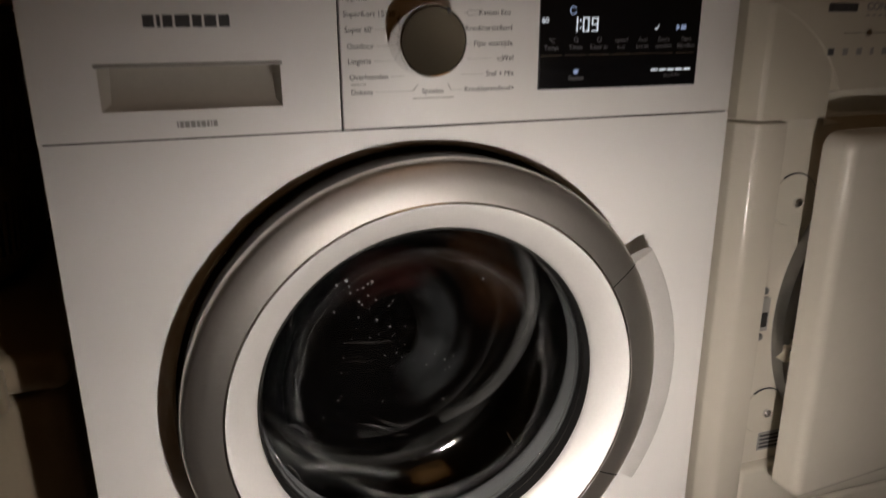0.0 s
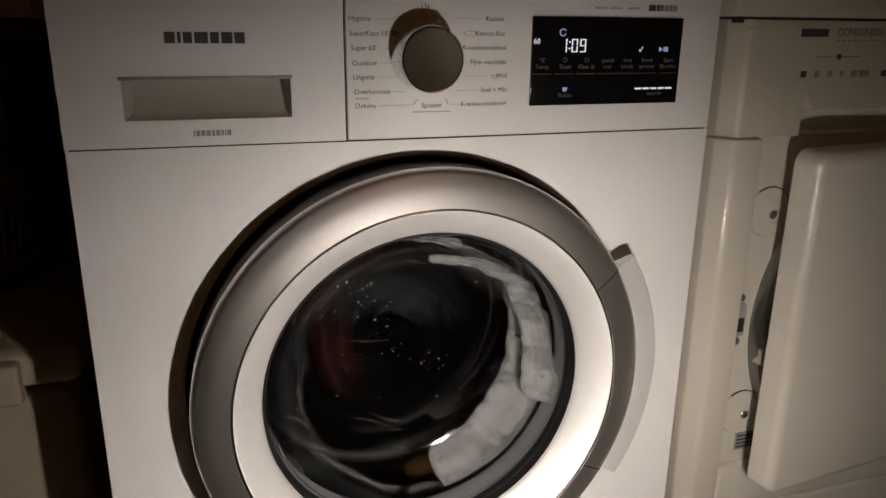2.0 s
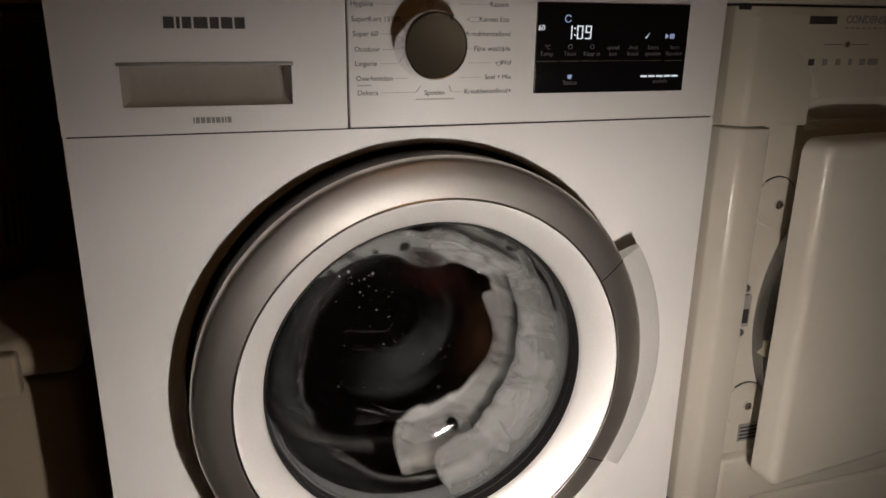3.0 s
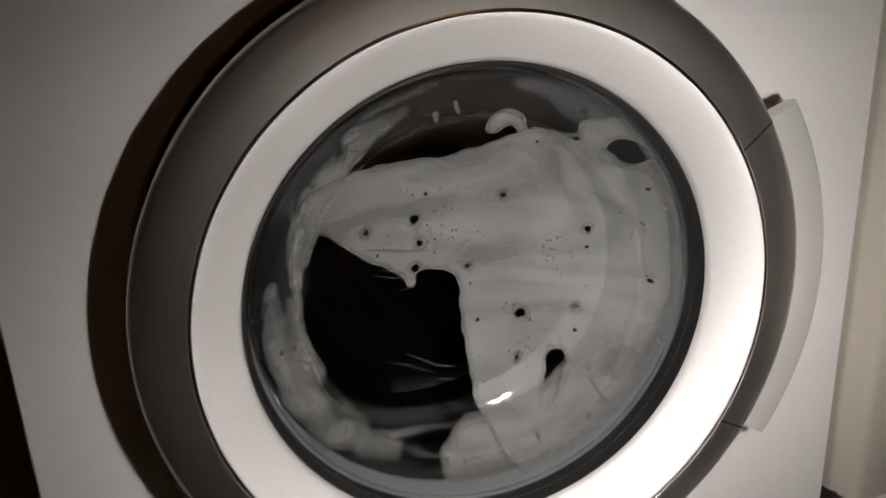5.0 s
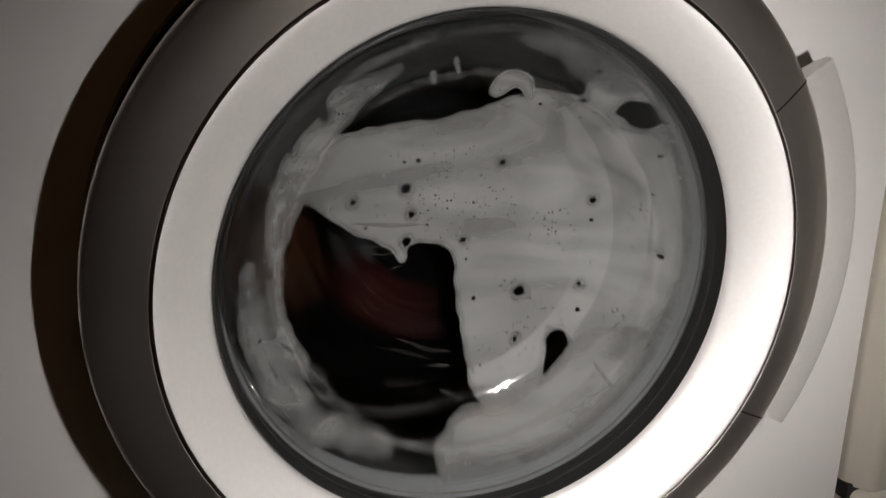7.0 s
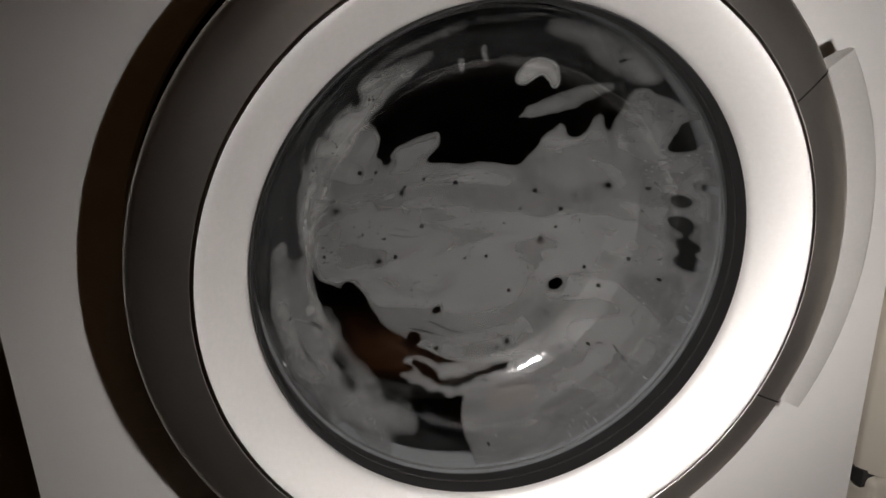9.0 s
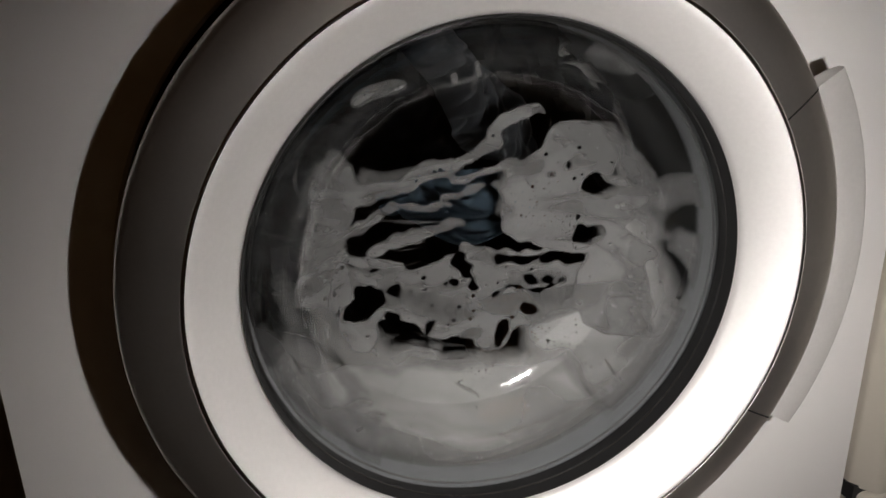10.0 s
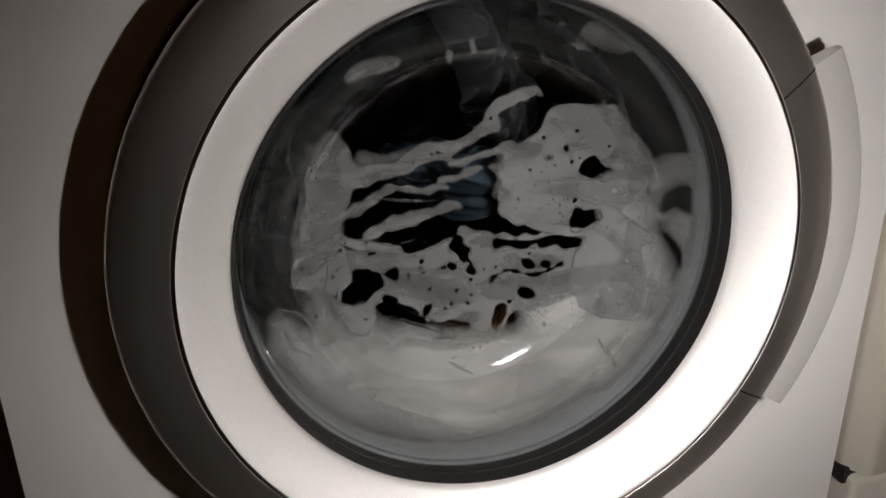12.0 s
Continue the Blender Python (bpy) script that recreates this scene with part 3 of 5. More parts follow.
# ---------------------------------------------------------------- laundry
def garment(name, x0, x1, z0, z1, depth, seed, mat, label, fold=0.012, n=56, tilt=0.0, freq=26.0, crease=0.5):
    """A crumpled piece of cloth, in the drum's own space: folds run along one way, edges wander."""
    bm = bmesh.new()
    rows = []
    for i in range(n + 1):
        row = []
        for j in range(n + 1):
            u, v = i / n * 2 - 1, j / n * 2 - 1
            k = math.sqrt(max(1e-9, 1 - 0.5 * v * v)), math.sqrt(max(1e-9, 1 - 0.5 * u * u))
            x, z = (x0 + x1) / 2 + (x1 - x0) / 2 * u * k[0], (z0 + z1) / 2 + (z1 - z0) / 2 * v * k[1]
            e = noise.noise(Vector((x * 22, z * 22, seed)))
            x, z = x + 0.012 * e, z + 0.012 * noise.noise(Vector((x * 22, z * 22, seed + 7)))
            w = noise.noise(Vector((x * 9, z * 9, seed + 3))) * 2.2
            s = math.sin((x * math.sin(tilt) + z * math.cos(tilt)) * freq * 6.0 + w * 4)
            y = depth + fold * (0.45 * s * abs(s) + 0.9 * noise.noise(Vector((x * 30, z * 55, seed))) + crease * (1 - 2 * abs(noise.noise(Vector((x * 60 + 2 * w, z * 75, seed + 5)))))) + 0.02 * (u * u + v * v) ** 1.5
            row.append(bm.verts.new((x, y, z)))
        rows.append(row)
    for i in range(n):
        for j in range(n):
            bm.faces.new((rows[i][j], rows[i + 1][j], rows[i + 1][j + 1], rows[i][j + 1]))
    g = bmesh.ops.solidify(bm, geom=bm.faces[:], thickness=0.002)
    ob = part(name, bm, mat, smooth=60)
    ob.location = DOOR
    return tagged(ob, label, "clothing", "laundry in the drum")


BLACK_LOAD = garment("black_trousers", -0.185, 0.185, -0.185, 0.185, 0.135, 2.0, CLOTH_BLACK, "wet black cotton trousers bunched in the drum", fold=0.02)
BLACK_SHIRT = garment("black_shirt", -0.15, 0.02, -0.02, 0.14, 0.108, 5.0, CLOTH_BLACK, "wet black cotton shirt in the drum", fold=0.012)
BLUE_SHIRT = garment("blue_shirt", -0.058, 0.072, -0.012, 0.046, 0.084, 9.0, CLOTH_BLUE, "wet faded blue shirt behind the glass", fold=0.013, n=110, tilt=0.3, freq=30, crease=0.9)
GREY_SHIRT = garment("grey_shirt", 0.02, 0.075, -0.085, 0.055, 0.088, 13.0, CLOTH_GREY, "wet grey cotton shirt in the drum", fold=0.018, n=110, tilt=0.9, freq=22, crease=0.9)
RED_SHIRT = garment("red_shirt", -0.045, 0.015, 0.045, 0.100, 0.088, 17.0, CLOTH_RED, "wet dark red shirt in the drum", fold=0.006)
RUST_SHIRT = garment("rust_shirt", 0.060, 0.130, 0.035, 0.105, 0.088, 21.0, CLOTH_ORANGE, "wet rust-brown shirt in the drum", fold=0.006)


# ---------------------------------------------------------------- foam on the glass
def capsule(px, pz, a, b):
    """Signed distance on a grid to a tapered stroke from a to b, each (x, z, radius)."""
    dx, dz = b[0] - a[0], b[1] - a[1]
    t = np.clip(((px - a[0]) * dx + (pz - a[1]) * dz) / (dx * dx + dz * dz + 1e-12), 0, 1)
    return np.hypot(px - a[0] - t * dx, pz - a[1] - t * dz) - (a[2] + t * (b[2] - a[2]))


def strokes_distance(px, pz, strokes):
    d = np.full(px.shape, 9.0)
    for s in strokes:
        for a, b in zip(s, s[1:] if len(s) > 1 else s):
            e = capsule(px, pz, a, b)
            h = np.clip(0.5 + 0.5 * (d - e) / 0.006, 0, 1)
            d = d * (1 - h) + e * h - 0.006 * h * (1 - h)
    return d


def wave_noise(px, pz, seed, scale):
    """Smooth noise on a grid, from a few turned sine waves."""
    r = np.random.RandomState(seed)
    out = np.zeros(px.shape)
    for k in range(14):
        a, f, ph = r.uniform(0, 2 * np.pi), scale * r.uniform(0.5, 2.2), r.uniform(0, 2 * np.pi)
        out += np.sin((px * np.cos(a) + pz * np.sin(a)) * f + ph + 1.5 * np.sin((pz * np.cos(a) - px * np.sin(a)) * f * 0.6 + ph * 2)) / 14 ** 0.5
    return out


def flowing(strokes, k=3):
    """The same strokes with their bends rounded."""
    out = []
    for st in strokes:
        if len(st) < 3:
            out.append(st)
            continue
        p, pts = [st[0]] + list(st) + [st[-1]], []
        for i in range(1, len(p) - 2):
            for q in range(k):
                t = q / k
                pts.append(tuple(0.5 * (2 * b + (c - a) * t + (2 * a - 5 * b + 4 * c - d) * t * t + (3 * b - a - 3 * c + d) * t ** 3)
                                 for a, b, c, d in zip(p[i - 1], p[i], p[i + 1], p[i + 2])))
        out.append(pts + [st[-1]])
    return out


def foam_patch(name, strokes, seed, mat, label, holes=(), rough=0.0011, bubbles=30, lift=0.0022, cell=0.0009, soft=0.004, edge=0.42):
    """A patch of foam that clings to the inner side of the glass bowl, cut out by its strokes, with bubble holes."""
    n = int(0.312 / cell)
    g = (np.arange(n + 1) - n / 2) * cell
    px, pz = np.meshgrid(g, g, indexing="ij")
    wx, wz = px + rough * 1.3 * wave_noise(px, pz, seed + 8, 70), pz + rough * 1.3 * wave_noise(px, pz, seed + 9, 70)
    d = strokes_distance(wx, wz, flowing(strokes)) + rough * 0.55 * wave_noise(px, pz, seed + 1, 210)
    if holes:
        d = np.maximum(d, -(strokes_distance(wx, wz, flowing(holes)) + 0.5 * rough * wave_noise(px, pz, seed + 2, 330)))
    whole = np.maximum(d, np.hypot(px, pz) - 0.1525)
    r = np.random.RandomState(seed + 5)
    inside = np.argwhere(d < -0.003)
    for q in (inside[r.randint(0, len(inside), bubbles)] if len(inside) else ()):
        d = np.maximum(d, 0.0007 + 0.0012 * r.uniform(0, 1) ** 5 - np.hypot(px - g[q[0]], pz - g[q[1]]))
    d = np.maximum(d, np.hypot(px, pz) - 0.1525)
    verts, faces, cache, body = [], [], {}, []

    def at(x, z, inner=0.0):
        cloudy = 0.80 + 0.32 * noise.noise(Vector((x * 17, z * 17, seed + 0.5)))
        body.append(min(1.0, cloudy * (edge + (1 - edge) * min(1.0, max(0.0, inner / soft)))))
        rad = math.hypot(x, z)
        k = 1 + lift * (rad / 0.15) * 4.0
        bump = 0.0005 * noise.noise(Vector((x * 45, z * 45, seed)))
        verts.append((x * k, bowl_y(rad) + lift + bump, z * k))
        return len(verts) - 1

    def corner(i, j):
        if (i, j) not in cache:
            cache[(i, j)] = at(g[i], g[j], -whole[i, j])
        return cache[(i, j)]

    def cut(a, b):
        key = (a, b) if a < b else (b, a)
        if key not in cache:
            p, q = key
            t = d[p] / (d[p] - d[q])
            cache[key] = at(g[p[0]] + t * (g[q[0]] - g[p[0]]), g[p[1]] + t * (g[q[1]] - g[p[1]]), -whole[p] - t * (whole[q] - whole[p]))
        return cache[key]

    neg = d < 0
    some = neg[:-1, :-1] | neg[1:, :-1] | neg[:-1, 1:] | neg[1:, 1:]
    for i, j in np.argwhere(some):
        ring = [(i, j), (i + 1, j), (i + 1, j + 1), (i, j + 1)]
        poly = []
        for a, b in zip(ring, ring[1:] + ring[:1]):
            if neg[a]:
                poly.append(corner(*a))
            if neg[a] != neg[b]:
                poly.append(cut(a, b))
        if len(poly) > 2:
            faces.append(poly)
    me = bpy.data.meshes.new(name)
    me.from_pydata(verts, [], faces)
    me.materials.append(mat)
    me.attributes.new("thickness", "FLOAT", "POINT").data.foreach_set("value", body)
    me.shade_smooth()
    ob = new(name, me)
    s = ob.modifiers.new("thickness", "SOLIDIFY")
    s.thickness, s.offset = 0.0008, 1.0
    ob.location = DOOR
    return tagged(ob, label, "foam", "soap foam on the glass", "stuff")


RIM_FOAM = foam_patch("soap_foam", [[(0.028,0.105,0.0045), (0.063,0.102,0.0056), (0.103,0.084,0.0076), (0.127,0.045,0.0101), (0.138,-0.008,0.0109), (0.134,-0.045,0.0101)]],
    11, DENSE, "crescent of white foam at the rim of the glass", bubbles=20, lift=0.003)
STREAK_FOAM = foam_patch("soap_foam", [[(0.121,0.065,0.0096), (0.139,-0.0,0.019), (0.127,-0.064,0.0203), (0.086,-0.113,0.0158), (0.041,-0.134,0.018)],
     [(-0.015,0.124,0.0027), (0.038,0.12,0.0054), (0.081,0.096,0.0045), (0.104,0.081,0.009)]],
    12, DENSE, "wide streak of white foam on the glass", bubbles=20, lift=0.0045, soft=0.006)
UPPER_FOAM = foam_patch("soap_foam", [[(-0.089, 0.068, 0.0055), (-0.063, 0.078, 0.0078), (-0.035, 0.089, 0.0078), (-0.003, 0.095, 0.0146), (0.038, 0.081, 0.0195), (0.071, 0.094, 0.0241), (0.103, 0.07, 0.021)],
     [(-0.05, 0.101, 0.0027), (-0.005, 0.115, 0.0028), (0.052, 0.123, 0.0044), (0.101, 0.109, 0.0099)],
     [(0.118, 0.073, 0.0231), (0.139, 0.03, 0.0249), (0.144, -0.019, 0.0291), (0.132, -0.067, 0.032), (0.094, -0.11, 0.0313), (0.053, -0.129, 0.0302)],
     [(0.028, -0.129, 0.0264), (0.015, -0.14, 0.0237), (0.059, -0.138, 0.0249)],
     [(0.108, 0.022, 0.0085), (0.12, -0.016, 0.0062)]],
    13, DENSE, "band of white foam along the upper glass",
    holes=[[(0.067, 0.047, 0.0124)],
     [(-0.023, 0.084, 0.0028)],
     [(0.01, 0.089, 0.0045)],
     [(0.006, 0.118, 0.0055), (0.043, 0.12, 0.0055)],
     [(0.115, 0.092, 0.0039)],
     [(0.06, -0.12, 0.0057)],
     [(0.091, 0.11, 0.0028), (0.103, 0.106, 0.0022)],
     [(-0.049, 0.082, 0.0022)],
     [(-0.071, 0.067, 0.0028)]], bubbles=26, lift=0.0060)
CLOUD_FOAM = foam_patch("soap_foam", [[(-0.094, 0.054, 0.0158), (-0.063, 0.059, 0.0222), (-0.024, 0.061, 0.0234), (0.021, 0.057, 0.0311), (0.062, 0.062, 0.0373), (0.09, 0.056, 0.0362)],
     [(-0.08, 0.038, 0.0108), (-0.045, 0.029, 0.0244), (-0.004, 0.032, 0.0319)],
     [(-0.043, 0.007, 0.0088), (-0.034, -0.007, 0.004)],
     [(-0.013, 0.012, 0.0113), (0.012, 0, 0.0164)],
     [(0.061, 0.021, 0.0539), (0.067, -0.023, 0.0623), (0.071, -0.068, 0.0623), (0.071, -0.103, 0.0601)],
     [(0.091, 0.107, 0.0054), (0.12, 0.077, 0.0253), (0.137, 0.041, 0.0342), (0.145, -0, 0.0392), (0.14, -0.045, 0.0425), (0.118, -0.087, 0.0432), (0.084, -0.119, 0.0348)]],
    15, CLOUDY, "large cloud of white foam on the glass",
    holes=[[(0.114, 0.089, 0.0062), (0.122, 0.083, 0.0078)],
     [(0.111, -0.087, 0.0022)],
     [(0.098, -0.088, 0.0018)],
     [(-0.028, 0.039, 0.0032)],
     [(-0.027, 0.021, 0.002)],
     [(-0.031, 0.002, 0.0028)],
     [(0.054, -0.046, 0.0039)],
     [(0.039, 0.053, 0.0016)],
     [(-0.066, 0.034, 0.0016)],
     [(0.078, -0.084, 0.0053), (0.074, -0.096, 0.0035), (0.065, -0.114, 0.0026)],
     [(0.106, 0.02, 0.0017)],
     [(0.011, -0.002, 0.0016)],
     [(0.047, -0.08, 0.0017)],
     [(0.096, -0.043, 0.0017)]], bubbles=60, lift=0.0024, soft=0.005)
BOTTOM_FOAM = foam_patch("soap_foam", [[(-0.002, -0.14, 0.0172), (0.022, -0.14, 0.019), (0.055, -0.134, 0.0217), (0.088, -0.119, 0.026), (0.114, -0.092, 0.0216)],
     [(-0.017, -0.142, 0.0111), (0.015, -0.147, 0.0128)]],
    41, CLOUDY, "pool of white foam at the bottom of the glass", bubbles=6, lift=0.0066, soft=0.008, edge=0.2)
EDGE_FOAM = foam_patch("soap_foam", [[(-0.035, 0.122, 0.0029), (-0.05, 0.114, 0.0044), (-0.065, 0.102, 0.0066), (-0.081, 0.087, 0.0096), (-0.098, 0.068, 0.0104), (-0.112, 0.044, 0.0064), (-0.12, 0.014, 0.0046), (-0.122, -0.017, 0.005), (-0.118, -0.045, 0.0059), (-0.111, -0.066, 0.0048)],
     [(-0.136, 0.012, 0.0026), (-0.137, -0.016, 0.0053), (-0.132, -0.047, 0.0069), (-0.121, -0.076, 0.0078), (-0.095, -0.104, 0.0065), (-0.06, -0.126, 0.0058)],
     [(-0.093, 0.067, 0.0112)],
     [(-0.102, 0.041, 0.0045), (-0.11, 0.019, 0.0019)]],
    16, FOAM, "strip of foam down the glass edge",
    holes=[[(-0.082, 0.097, 0.0033)],
     [(-0.125, 0, 0.0023), (-0.128, 0.018, 0.003)],
     [(-0.105, 0.077, 0.0022)]], bubbles=16, lift=0.0036, soft=0.006, edge=0.2)
ARC_FOAM = foam_patch("soap_foam", [[(0.041, 0.134, 0.0037), (0.062, 0.129, 0.0052), (0.085, 0.115, 0.0076), (0.106, 0.1, 0.0054)],
     [(-0.076, 0.107, 0.0018), (-0.058, 0.122, 0.0021), (-0.034, 0.13, 0.0018), (-0.005, 0.139, 0.0014), (0.025, 0.141, 0.0018)]],
    43, THIN, "thin arc of foam along the top of the glass", bubbles=6, lift=0.006, soft=0.006, edge=0.1)
CURL_FOAM = foam_patch("soap_foam", [[(0.031, 0.104, 0.0049), (0.039, 0.112, 0.0042), (0.049, 0.109, 0.0027), (0.054, 0.098, 0.0023)]],
    53, FOAM, "curl of foam on the upper glass", bubbles=2, rough=0.0006, lift=0.002)
TOP_DRIPS = foam_patch("soap_foam", [[(-0.012, 0.116, 0.0026), (-0.011, 0.112, 0.0015)],
     [(0.002, 0.124, 0.0018), (0.006, 0.117, 0.0015)],
     [(-0.078, 0.105, 0.0031), (-0.064, 0.11, 0.0035), (-0.047, 0.112, 0.0032)]],
    31, FOAM, "drips of foam on the upper glass",
    holes=[[(-0.012, 0.115, 0.0009)]], bubbles=3, rough=0.0006, lift=0.002)
FILM_FOAM = foam_patch("soap_foam", [[(-0.078, 0.067, 0.0155), (-0.095, 0.035, 0.0156), (-0.098, -0.004, 0.0172), (-0.084, -0.022, 0.0155)],
     [(-0.062, 0.019, 0.0352), (-0.06, -0.018, 0.0353), (-0.03, -0.052, 0.0349), (0.008, -0.062, 0.0415), (0.043, -0.048, 0.0469), (0.067, -0.016, 0.0466), (0.07, 0.018, 0.0417)],
     [(-0.027, 0.015, 0.0351), (0.022, 0.001, 0.0442)],
     [(-0.045, 0.054, 0.0098), (-0.027, 0.066, 0.0038)],
     [(0.06, 0.056, 0.012), (0.063, 0.066, 0.0048)],
     [(0.088, 0.054, 0.0121), (0.088, 0.071, 0.0044)],
     [(0.106, 0.09, 0.0054), (0.121, 0.055, 0.0217), (0.137, 0.019, 0.0344), (0.142, -0.02, 0.0398), (0.136, -0.058, 0.0418), (0.115, -0.094, 0.0422), (0.082, -0.123, 0.0397), (0.036, -0.138, 0.0304), (0.006, -0.14, 0.026)],
     [(0.035, -0.106, 0.0129), (0.069, -0.1, 0.0259)],
     [(0.034, 0.076, 0.0019), (0.06, 0.084, 0.0047), (0.087, 0.093, 0.0035)]],
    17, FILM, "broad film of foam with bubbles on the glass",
    holes=[[(0.139, 0.014, 0.0037)],
     [(0.14, -0.001, 0.0054)],
     [(0.142, -0.015, 0.0046)],
     [(0.143, -0.027, 0.0054)],
     [(0.147, 0.028, 0.0028)],
     [(0.134, 0.069, 0.0077), (0.132, 0.056, 0.0055)],
     [(0.062, -0.051, 0.0051)],
     [(-0.03, -0.059, 0.0029)],
     [(-0.048, -0.079, 0.0057)],
     [(-0.03, -0.089, 0.0017)],
     [(0.02, -0.09, 0.0017)],
     [(-0.097, 0.022, 0.0015)],
     [(0.099, 0.022, 0.0021)],
     [(-0.092, -0.037, 0.0078), (-0.082, -0.063, 0.0096), (-0.066, -0.092, 0.0057)],
     [(-0.058, 0.052, 0.0034)],
     [(-0.069, -0.017, 0.0016)],
     [(0.05, -0.015, 0.0012)],
     [(-0.05, 0.03, 0.0011)]], bubbles=150, lift=0.0048, soft=0.004)
SWOOSH_FOAM = foam_patch("soap_foam", [[(-0.054, -0.093, 0.0029), (-0.026, -0.104, 0.0038), (0.005, -0.105, 0.0038), (0.036, -0.098, 0.0051)],
     [(-0.06, -0.102, 0.002), (-0.023, -0.118, 0.0029), (0.009, -0.12, 0.0038)]],
    47, THIN, "sweep of foam under the broad film",
    holes=[[(-0.05, -0.097, 0.0021), (-0.034, -0.105, 0.0025)]], bubbles=3, lift=0.0035, soft=0.003, edge=0.4)
RUN_FOAM = foam_patch("soap_foam", [[(-0.132, -0.003, 0.0044), (-0.125, -0.039, 0.0068), (-0.112, -0.072, 0.0085), (-0.095, -0.103, 0.0086), (-0.079, -0.123, 0.0055)],
     [(-0.111, -0.046, 0.0046), (-0.092, -0.088, 0.0036), (-0.065, -0.123, 0.0032)],
     [(-0.145, -0.026, 0.0028), (-0.133, -0.066, 0.0037), (-0.118, -0.094, 0.0037)]],
    18, THIN, "runs of foam down the lower glass",
    holes=[[(-0.107, -0.075, 0.0016), (-0.098, -0.095, 0.002)]], bubbles=14, lift=0.0025, soft=0.007, edge=0.1)
WEB_UPPER = foam_patch("soap_foam", [[(-0.092, 0.066, 0.0073), (-0.095, 0.038, 0.0149), (-0.104, 0.004, 0.0114), (-0.111, -0.026, 0.0115)],
     [(-0.077, 0.043, 0.0098), (-0.05, 0.044, 0.0053), (-0.028, 0.052, 0.0057), (-0.006, 0.057, 0.0035), (0.021, 0.076, 0.0058), (0.045, 0.092, 0.0066)],
     [(0.069, 0.068, 0.016), (0.091, 0.055, 0.0179), (0.054, 0.047, 0.016), (0.06, 0.017, 0.0254), (0.095, 0.011, 0.0209), (0.109, 0.028, 0.0141)],
     [(-0.086, 0.018, 0.003), (-0.051, 0.027, 0.0023), (-0.011, 0.025, 0.0024)],
     [(-0.068, -0, 0.0039), (-0.04, 0.006, 0.0035), (-0.003, 0.013, 0.0024)],
     [(0.113, -0.015, 0.0179), (0.107, -0.049, 0.0267)],
     [(0.036, 0.05, 0.0063), (0.03, 0.028, 0.0036), (0.035, 0.003, 0.0049), (0.048, -0.001, 0.0041)],
     [(-0.006, 0.044, 0.0019), (0.014, 0.049, 0.0016), (0.034, 0.056, 0.0036)],
     [(-0.015, 0.032, 0.0016), (0.018, 0.037, 0.0016), (0.036, 0.033, 0.0032)],
     [(-0.088, 0.001, 0.0046), (-0.073, -0.01, 0.0031)]],
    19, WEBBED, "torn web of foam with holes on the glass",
    holes=[[(0.034, 0.072, 0.0078), (0.05, 0.083, 0.0071)],
     [(0.006, 0.058, 0.0043), (0.026, 0.066, 0.0035)],
     [(0.093, 0.038, 0.0058), (0.104, 0.035, 0.0045)],
     [(0.087, -0.003, 0.0067), (0.098, -0.002, 0.0042)],
     [(-0.07, 0.03, 0.003), (-0.058, 0.033, 0.0027)],
     [(-0.063, 0.015, 0.0035), (-0.047, 0.015, 0.0027)],
     [(-0.101, 0.021, 0.0015)],
     [(-0.108, 0.022, 0.0011)],
     [(0.072, 0.05, 0.0016)],
     [(0.059, 0.045, 0.0016)]], bubbles=130, lift=0.0025, soft=0.002, rough=0.0019)
WEB_LOWER = foam_patch("soap_foam", [[(-0.069, -0.021, 0.0063), (-0.033, -0.028, 0.0088), (0.005, -0.014, 0.0081), (0.009, -0.045, 0.019), (0.052, -0.054, 0.017), (0.082, -0.045, 0.0145), (0.102, -0.026, 0.0102)],
     [(0.014, -0.012, 0.0028), (0.057, -0.014, 0.0025), (0.1, -0.01, 0.0025)],
     [(0.026, -0.026, 0.0037), (0.078, -0.028, 0.0038)],
     [(-0.087, -0.058, 0.0072), (-0.054, -0.044, 0.0056), (-0.034, -0.056, 0.0073), (-0.005, -0.069, 0.0092), (0.025, -0.071, 0.011)],
     [(-0.093, -0.007, 0.0054), (-0.093, -0.035, 0.0071), (-0.076, -0.067, 0.0089)],
     [(-0.084, -0.016, 0.0031), (-0.066, -0.032, 0.0036), (-0.05, -0.051, 0.0036)],
     [(-0.072, -0.008, 0.0031), (-0.052, -0.013, 0.0024)],
     [(-0.054, -0.036, 0.0064), (-0.025, -0.044, 0.0106), (-0.008, -0.058, 0.0124)]],
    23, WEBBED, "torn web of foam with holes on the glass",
    holes=[[(-0.082, -0.042, 0.0095), (-0.073, -0.034, 0.0079)],
     [(-0.001, -0.014, 0.0048), (0.002, -0.025, 0.0033)],
     [(0.008, -0.033, 0.0033)],
     [(-0.008, -0.032, 0.0037)],
     [(-0.057, -0.029, 0.0044)],
     [(-0.059, -0.053, 0.006)],
     [(-0.028, -0.062, 0.0041)],
     [(-0.052, -0.066, 0.0029), (-0.033, -0.07, 0.0021)],
     [(-0.014, -0.078, 0.0029), (0.001, -0.085, 0.0042)],
     [(0.05, -0.057, 0.0051)],
     [(0.03, -0.069, 0.0051), (0.021, -0.079, 0.0038)],
     [(0.024, -0.043, 0.001), (0.073, -0.036, 0.0011)],
     [(0.026, -0.017, 0.0014), (0.082, -0.02, 0.0015)],
     [(0.038, -0.088, 0.0017)],
     [(0.066, -0.094, 0.0026)]], bubbles=110, lift=0.0035, soft=0.002, rough=0.0021)
